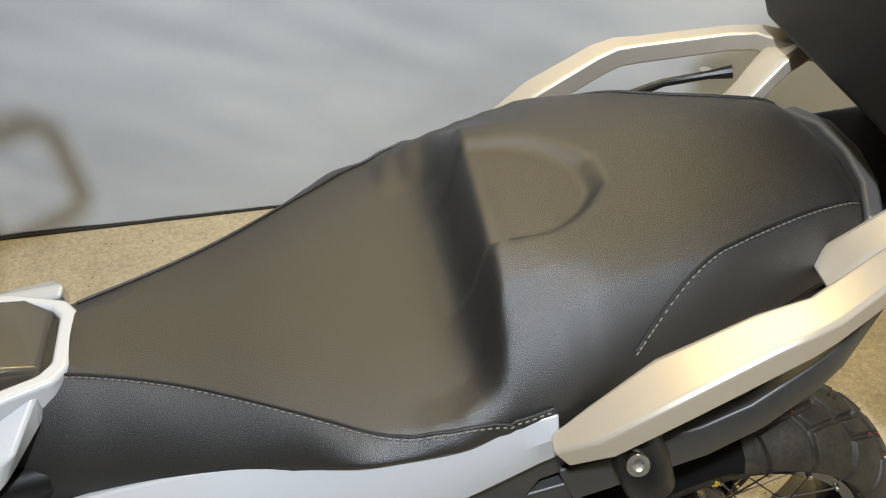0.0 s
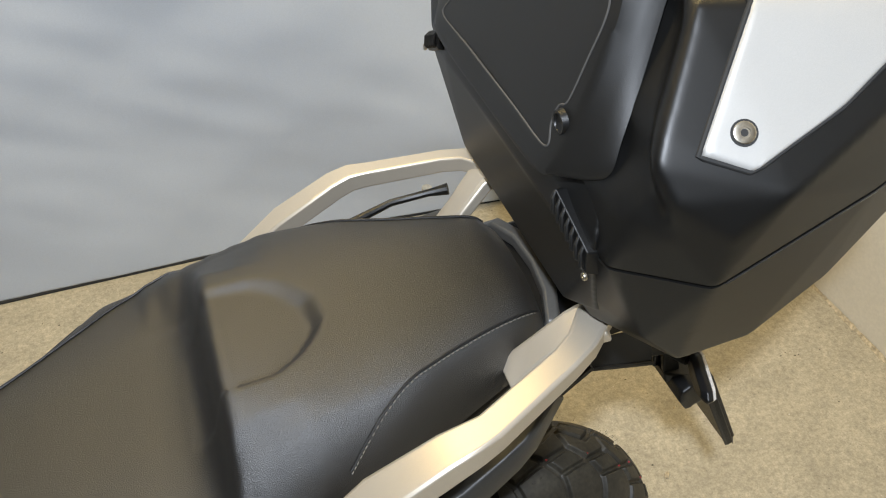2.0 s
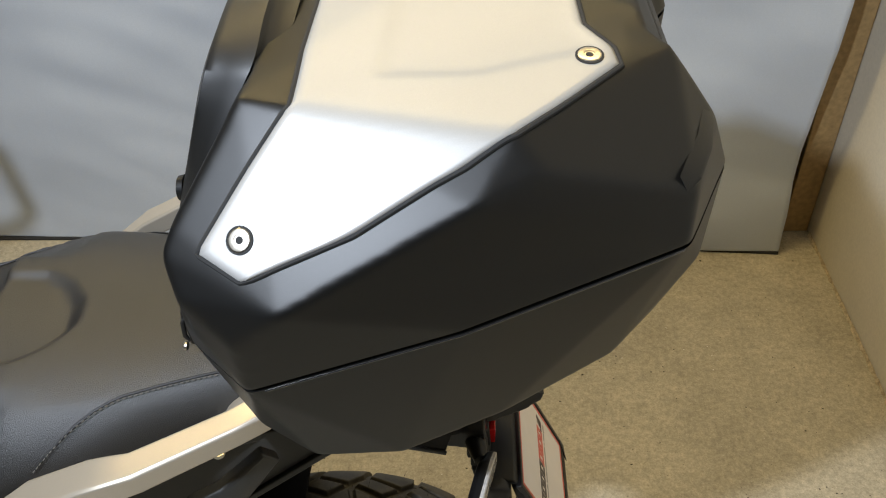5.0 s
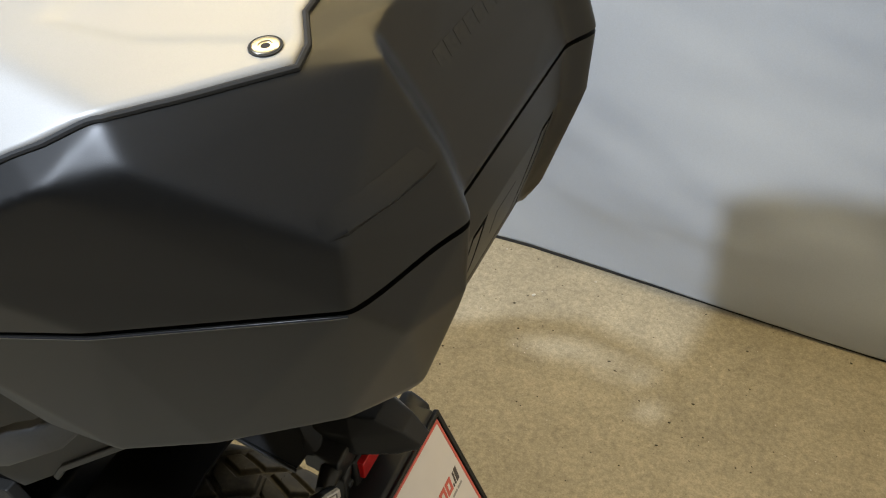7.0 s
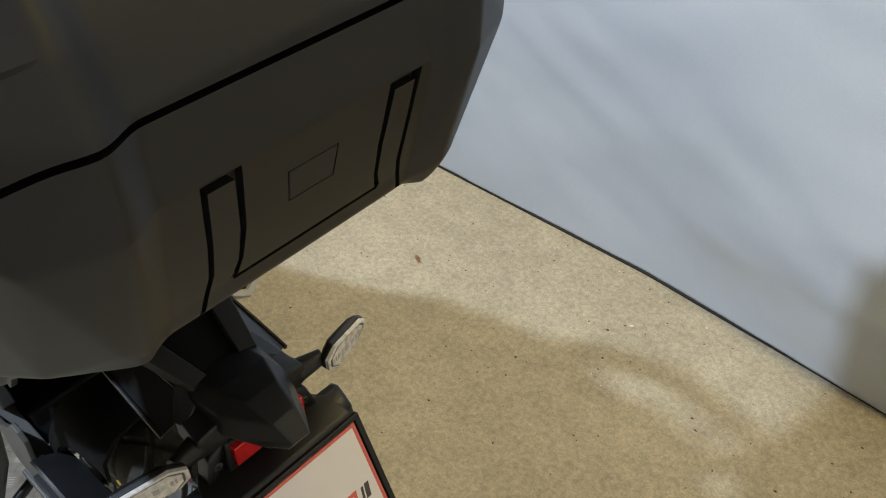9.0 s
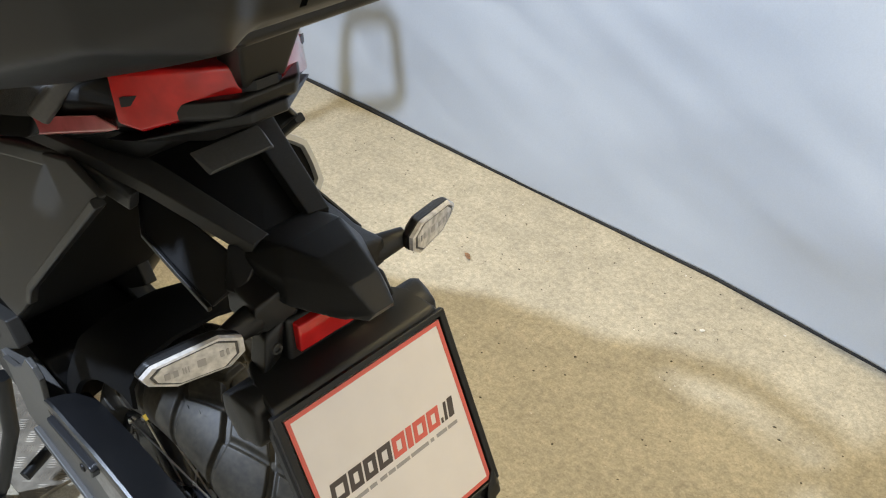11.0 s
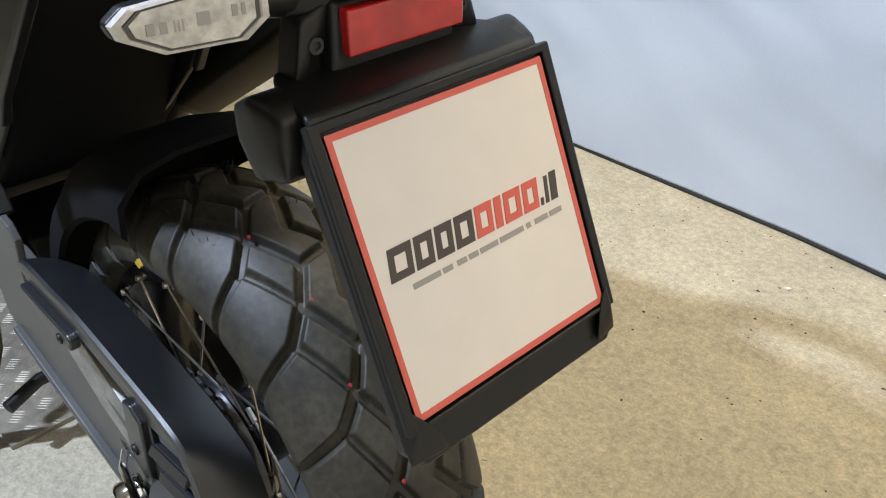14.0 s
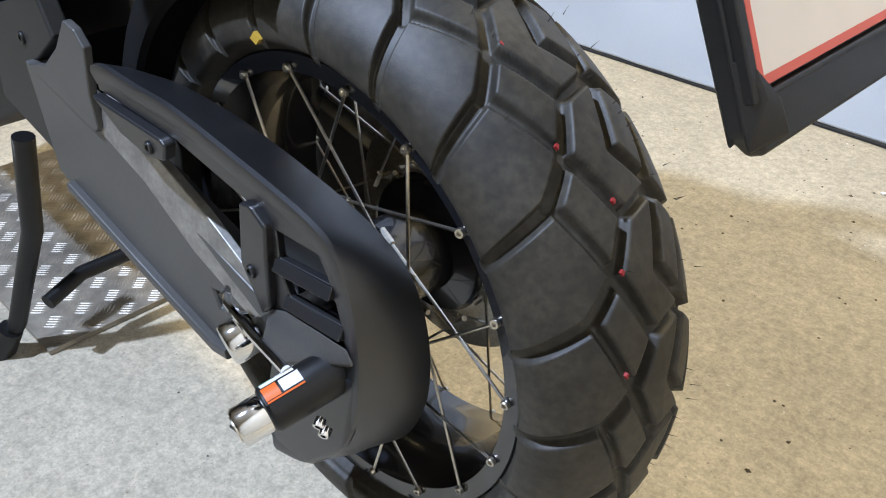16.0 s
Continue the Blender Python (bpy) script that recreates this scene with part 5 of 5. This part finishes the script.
            fine.append(drape(x0 + (x1 - x0) * k / 12, math.copysign(min(abs(y), 0.2865), y), 0.0006)[0])
    part("panel_seal", tube(fine + fine[:1], 0.0024, 8), M_GAP, lid, "black seal round the silver panel")
    panel = part("silver_panel", bmp, M_SILVER, case, "satin silver lid panel", smooth=60)
    sol = panel.modifiers.new("thickness", "SOLIDIFY")
    sol.thickness, sol.offset = 0.006, -1
    for sign in (-1, 1):
        for x, y in ((0.276, 0.266), (0.522, 0.156)):
            p, nrm = drape(x, sign * y, 0.005)
            part("panel_bolt", bolt(p, nrm, 0.0088, 0.0012), M_STEEL, panel, "polished socket bolt")
            ring = tube([p - nrm * 0.001, p + nrm * 0.0004], 0.0104, 24)
            part("bolt_seat", ring, M_GAP, panel, "dark ring round the bolt")
        # pressed ridge on the rear shoulder
        ridge = []
        for x, y, z, h in ((0.590, 0.230, 1.424, 0.0), (0.594, 0.220, 1.425, 0.004), (0.608, 0.190, 1.431, 0.0045), (0.620, 0.162, 1.437, 0.002), (0.622, 0.154, 1.438, 0.0)):
            p, nrm, _, _ = tree.find_nearest(Vector((x, sign * (y - LEAN), z)))
            side = nrm.cross(Vector((0.4, -sign * 0.9, 0.1))).normalized()
            if side.z < 0:
                side = -side
            ridge.append([p + side * 0.016 - nrm * 0.001, p + side * 0.0035 + nrm * h, p + side * 0.0005 + nrm * h, p - side * 0.0025 - nrm * 0.001, p - nrm * 0.004])
        part("shoulder_ridge", loft(ridge), M_CASE, lid, "", smooth=30)
        # glossy bead added to make the bright highlight under the seam
        bead = []
        for x in np.linspace(0.275, 0.598, 40):
            hit, nrm, _, _ = tree.ray_cast(Vector((x, sign * 1.0, seam(x, 0.3) - 0.0042)), Vector((0, -sign, 0)))
            bead.append(hit - nrm * 0.0003)
        part("seam_bead", tube(bead, 0.0013, 8), M_GLOSSY, base, "glossy black bead added for the seam highlight")
    # worn raised mark on the rear of the lid, as plain blocks
    for k in range(8):
        y = -0.070 + 0.0165 * k
        p, nrm, _, _ = tree.find_nearest(Vector((0.600, y, 1.470)))
        up_face = (Vector((0, 0, 1)) - nrm * nrm.z).normalized()
        block = hull([p + Vector((0, u * 0.0062, 0)) + up_face * v * 0.0060 + nrm * t for u in (-1, 1) for v in (-1, 1) for t in (-0.001, 0.0002)])
        part("raised_mark", block, M_MARK, lid, "faint worn grey mark", smooth=0)
    # backrest pad: a flat padded front with broad slanting cheeks, standing clear of the lid
    def pad_x(z):
        return 0.182 + (z - 1.345) * 0.36

    def smooth_loop(half, n=10):
        pts = [Vector(p) for p in half] + [Vector((x, -y, z)) for x, y, z in reversed(half[1:-1])]
        out, k = [], len(pts)
        for i in range(k):
            p0, p1, p2, p3 = pts[i - 1], pts[i], pts[(i + 1) % k], pts[(i + 2) % k]
            for j in range(n):
                f = j / n
                out.append(0.5 * (2 * p1 + (p2 - p0) * f + (2 * p0 - 5 * p1 + 4 * p2 - p3) * f**2 + (3 * p1 - p0 - 3 * p2 + p3) * f**3))
        return out

    face = [(0.0, 1.319), (0.06, 1.319), (0.115, 1.321), (0.136, 1.327), (0.143, 1.345), (0.144, 1.39), (0.143, 1.435), (0.140, 1.470), (0.126, 1.493), (0.094, 1.506), (0.05, 1.513), (0.0, 1.516)]
    cheek = [(0.214, 0.0, 1.324), (0.210, 0.08, 1.326), (0.203, 0.155, 1.330), (0.202, 0.184, 1.338), (0.207, 0.202, 1.358), (0.216, 0.197, 1.385), (0.236, 0.181, 1.425), (0.259, 0.161, 1.474), (0.272, 0.146, 1.497), (0.276, 0.106, 1.514), (0.279, 0.055, 1.522), (0.280, 0.0, 1.525)]
    front = smooth_loop([(pad_x(z), y * 1.06, z) for y, z in face])
    outer = smooth_loop(cheek)
    mid = sum(front, Vector()) / len(front)
    rings = [[p + (mid - p) * k + Vector((0.0015 * (1 - abs(p.y) / 0.15) * k * 3, 0, 0)) for p in front] for k in (0.5, 0.2, 0.07)]
    rings += [[p + Vector((0.0008, 0, 0)) + (mid - p) * 0.02 for p in front], [p.lerp(q, 0.07) + (p - mid) * 0.006 for p, q in zip(front, outer)]]
    rings += [[p.lerp(q, f) for p, q in zip(front, outer)] for f in (0.25, 0.6, 0.9)]
    rings += [[q + Vector((0.003, 0, 0)) for q in outer], [mid + (q - mid) * 0.975 + Vector((0.007, 0, 0)) for q in outer], [mid + (q - mid) * 0.94 + Vector((0.012, 0, 0)) for q in outer], [mid + (q - mid) * 0.90 + Vector((0.03, 0, 0)) for q in outer]]
    pad = part("backrest_pad", loft(rings), M_PAD, case, "black padded passenger backrest", smooth=50)
    line = [(0.0, 1.346), (0.06, 1.346), (0.105, 1.345), (0.124, 1.346), (0.129, 1.352), (0.121, 1.366), (0.121, 1.382), (0.130, 1.392), (0.131, 1.43), (0.131, 1.462), (0.123, 1.480), (0.100, 1.491), (0.05, 1.498), (0.0, 1.500)]
    run = smooth_loop([(pad_x(z) + 0.0002, y * 1.06, z) for y, z in line], 6)
    part("pad_piping", tube(run + run[:1], 0.0013, 6), M_PIPE, pad, "pale sewn piping")
    for sign in (-1, 1):
        part("pad_button", revolve([(-0.001, 0.0005), (-0.001, 0.007), (-0.0035, 0.008), (-0.0035, 0.0105), (0.002, 0.012), (0.004, 0.0005)], (0, 0, 0), 24), M_BLACK, pad, "black recessed fixing").matrix_world = pose(pad_x(1.374), sign * 0.1405, 1.374, 0, 18, -90)
        # grip vents low on the front corners: a backing plate with upright ribs
        a, b = Vector((0.183, sign * 0.157, 1.304)), Vector((0.190, sign * 0.214, 1.272))
        plate = hull([p + Vector((dx, 0, dz)) for p in (a, b) for dx, dz in ((0.0, -0.013), (0.0, 0.013), (0.02, -0.02), (0.02, 0.010))])
        part("vent_plate", plate, M_BLACK, base, "", bevel=0.002)
        for k in range(7):
            p = a.lerp(b, (k + 0.5) / 7)
            part("vent_rib", tube([p + Vector((0.001, -sign * 0.004, 0.013)), p + Vector((-0.003, -sign * 0.001, 0.007)), p + Vector((-0.003, sign * 0.002, -0.006)), p + Vector((0.001, sign * 0.003, -0.011))], [0.0016, 0.0022, 0.0022, 0.0016], 8), M_PAD, base)
        part("vent_screw", bolt(b + Vector((-0.001, sign * 0.004, -0.010)), (-1, 0, 0), 0.004, 0.003), M_STEEL, base)
    lock_face = prism([(-0.0248, -0.0287), (0.0170, -0.0287), (0.0151, -0.0552), (-0.0232, -0.0552)], -0.004, 0.0003, on_rear)
    part("lock_cover", lock_face, M_CASE, base, "small square lock cover", bevel=0.0008)
    cover = both([(0.212, 0.192, 1.345), (0.206, 0.12, 1.345), (0.192, 0.150, 1.312), (0.196, 0.214, 1.296), (0.190, 0.150, 1.280), (0.196, 0.214, 1.266), (0.196, 0.12, 1.236), (0.222, 0.19, 1.18), (0.212, 0.14, 1.155), (0.26, 0.19, 1.34), (0.26, 0.19, 1.16)])
    soft("front_cover", [cover], M_CASE, base, "black plastic front cover", 0.003, 6)


top_case()
case.location.y = -LEAN


# ---------------------------------------------------------------- wheel lock
def wheel_lock():
    lock = root("wheel_lock", "black cylinder wheel lock with chrome key end", "lock")
    c = Vector((0.310, -0.152, 0.392))
    d = Vector((-0.20, -0.95, -0.22)).normalized()
    part("lock_body", tube([c - d * 0.03, c - d * 0.012, c + d * 0.038, c + d * 0.041], [0.016, 0.0185, 0.0185, 0.0165], 28), M_BLACK, lock, "black lock body", bevel=0.001)
    part("key_end", tube([c + d * 0.040, c + d * 0.043, c + d * 0.062, c + d * 0.0645], [0.0145, 0.0155, 0.0155, 0.0140], 28), M_CHROME, lock, "chrome key end")
    part("key_face", tube([c + d * 0.0645, c + d * 0.0655], 0.0105, 24), M_STEEL, lock, "steel key face")
    part("key_slot", hull([c + d * t + Vector((u, 0, v)) for t in (0.0655, 0.0664) for u, v in ((-0.006, -0.001), (0.006, 0.001), (-0.006, 0.001), (0.006, 0.003))]), M_BLACK, lock, "dark key slot", smooth=0)
    a = Vector((0.214, -0.140, 0.380))
    part("chrome_knob", tube([a, a + d * 0.003, a + d * 0.024, a + d * 0.027, a + d * 0.027], [0.0170, 0.0185, 0.0185, 0.0165, 0.001], 32), M_CHROME, lock, "polished chrome knob")
    part("shackle", tube([(0.165, -0.135, 0.392), (0.193, -0.150, 0.400), (0.25, -0.162, 0.405), (0.298, -0.168, 0.406)], 0.0042, 10), M_CHROME, lock, "thin chrome shackle")
    for off in ((0.018, -0.018), (0.024, -0.023)):
        part("lock_screw", bolt(c + Vector((off[0], -0.01, off[1])), (0.4, -0.8, -0.3), 0.0045, 0.007), M_CHROME, lock)
    # sticker: plain blocks of its colours wrapped on the body
    side = d.cross(Vector((0, 0, 1))).normalized()
    up = side.cross(d).normalized()

    def wrap(u, ang, r):
        return c + d * u + (side * math.cos(ang) + up * math.sin(ang)) * r
    for u0, u1, a0, a1, mat, r in ((0.006, 0.040, 55, 125, M_BLACK, 0.0188), (0.026, 0.038, 82, 118, M_ORANGE, 0.0191), (0.008, 0.024, 84, 116, M_STICKW, 0.0191), (0.010, 0.037, 62, 78, M_STICKW, 0.0191), (0.008, 0.038, 120, 124, M_ORANGE, 0.0191), (0.026, 0.038, 56, 59, M_GREEN, 0.0191), (0.008, 0.024, 56, 59, M_STICKW, 0.0191)):
        bm = bmesh.new()
        n = 6
        ring = [[bm.verts.new(wrap(u, math.radians(a0 + (a1 - a0) * k / n), r)) for k in range(n + 1)] for u in (u0, u1)]
        for k in range(n):
            bm.faces.new((ring[0][k], ring[0][k + 1], ring[1][k + 1], ring[1][k]))
        part("sticker", bm, mat, lock, "", smooth=60)


wheel_lock()


# ---------------------------------------------------------------- on the floor
def tread_plate():
    """Aluminium sheet with raised five-bar pattern."""
    x0, x1, y0, y1 = -1.0, -0.372, -0.15, 0.34
    sheet = part("tread_plate", box(x0, x1, y0, y1, 0.001, 0.010), M_ALU, bevel=0.0015)
    tagged(sheet, "worn aluminium five-bar tread plate lying under the stand", "metal sheet")
    bm = bmesh.new()
    step, c45 = 0.034, math.sqrt(0.5)
    for i in range(-38, 38):
        for j in range(-38, 38):
            a, b = i * step, j * step
            cx, cy = -0.7 + (a - b) * c45, 0.1 + (a + b) * c45
            if not (x0 + 0.014 < cx < x1 - 0.014 and y0 + 0.014 < cy < y1 - 0.014):
                continue
            d = Vector((c45, c45, 0)) if (i + j) % 2 else Vector((-c45, c45, 0))
            n = Vector((-d.y, d.x, 0))
            for k in range(5):
                o = Vector((cx, cy, 0.0099)) + n * (k - 2) * 0.0062
                base = [bm.verts.new(o + d * u * 0.0135 + n * v * 0.0018) for u, v in ((-1, 0), (-0.5, -1), (0.5, -1), (1, 0), (0.5, 1), (-0.5, 1))]
                top = [bm.verts.new(o + d * u * 0.6 * 0.0135 + Vector((0, 0, 0.0014))) for u in (-1, 1)]
                for f in ((base[0], base[1], top[0]), (base[1], base[2], top[1], top[0]), (base[2], base[3], top[1]), (base[3], base[4], top[1]), (base[4], base[5], top[0], top[1]), (base[5], base[0], top[0])):
                    bm.faces.new(f)
    tagged(part("raised_pattern", bm, M_ALU, sheet, "raised bars", smooth=0), kind="stuff")


tread_plate()


def litter():
    leaf = bmesh.new()
    pts = [(-0.030, 0.0, 0.004), (-0.016, 0.008, 0.010), (0.004, 0.010, 0.013), (0.026, 0.003, 0.006), (0.032, -0.004, 0.012), (0.010, -0.007, 0.003), (-0.012, -0.006, 0.003)]
    c = leaf.verts.new((0.0, 0.001, 0.002))
    vs = [leaf.verts.new(p) for p in pts]
    for a, b in zip(vs, vs[1:] + vs[:1]):
        leaf.faces.new((c, a, b))
    ob = part("dry_leaf", leaf, M_LEAF, smooth=0)
    ob.matrix_world = pose(-0.318, 1.019, 0.0005, 0, 0, -25) @ Matrix.Scale(0.62, 4)
    mod = ob.modifiers.new("thickness", "SOLIDIFY")
    mod.thickness = 0.0008
    tagged(ob, "small curled brown dry leaf on the concrete", "leaf")
    rng = random.Random(11)
    for name, mat, count, lo, hi in (("grit", M_GRIT, 330, 0.0009, 0.0032), ("pale_grit", M_PEBBLE, 110, 0.0009, 0.0025)):
        bm = bmesh.new()
        for k in range(count):
            x, y = rng.uniform(-1.1, 1.45), rng.choice((rng.uniform(0.2, 1.36), rng.uniform(0.75, 1.36), rng.uniform(-0.3, 1.36)))
            s = rng.uniform(lo, hi) * rng.choice((1, 1, 1, 1.5))
            ring = [bm.verts.new((x + s * math.cos(a) * rng.uniform(0.6, 1.3), y + s * math.sin(a) * rng.uniform(0.4, 1.1), 0.0002)) for a in (0, 1.2, 2.5, 3.8, 5.0)]
            tip = bm.verts.new((x, y, s * 0.7))
            for a, b in zip(ring, ring[1:] + ring[:1]):
                bm.faces.new((a, b, tip))
        tagged(part(name, bm, mat, smooth=0), "scattered grit and crumbs on the concrete", "grit", kind="stuff")
    for x, y, s in ((0.285, 1.19, 0.008), (0.77, 0.229, 0.011), (0.891, 0.399, 0.005), (-0.152, 1.151, 0.005)):
        bm = bmesh.new()
        bmesh.ops.create_icosphere(bm, subdivisions=1, radius=s)
        bmesh.ops.scale(bm, vec=(1, 0.6, 0.35), verts=bm.verts)
        for v in bm.verts:
            v.co *= 1 + 0.35 * noise.noise(v.co * 400 + Vector((x, y, 0)) * 9)
        ob = part("crumb", bm, M_PEBBLE if y > 1.17 else M_DEBRIS, smooth=0)
        ob.matrix_world = pose(x, y, s * 0.33, 0, 0, 40)
        tagged(ob, "small crumb of dirt on the concrete", "dirt crumb", "crumbs on the floor")


litter()
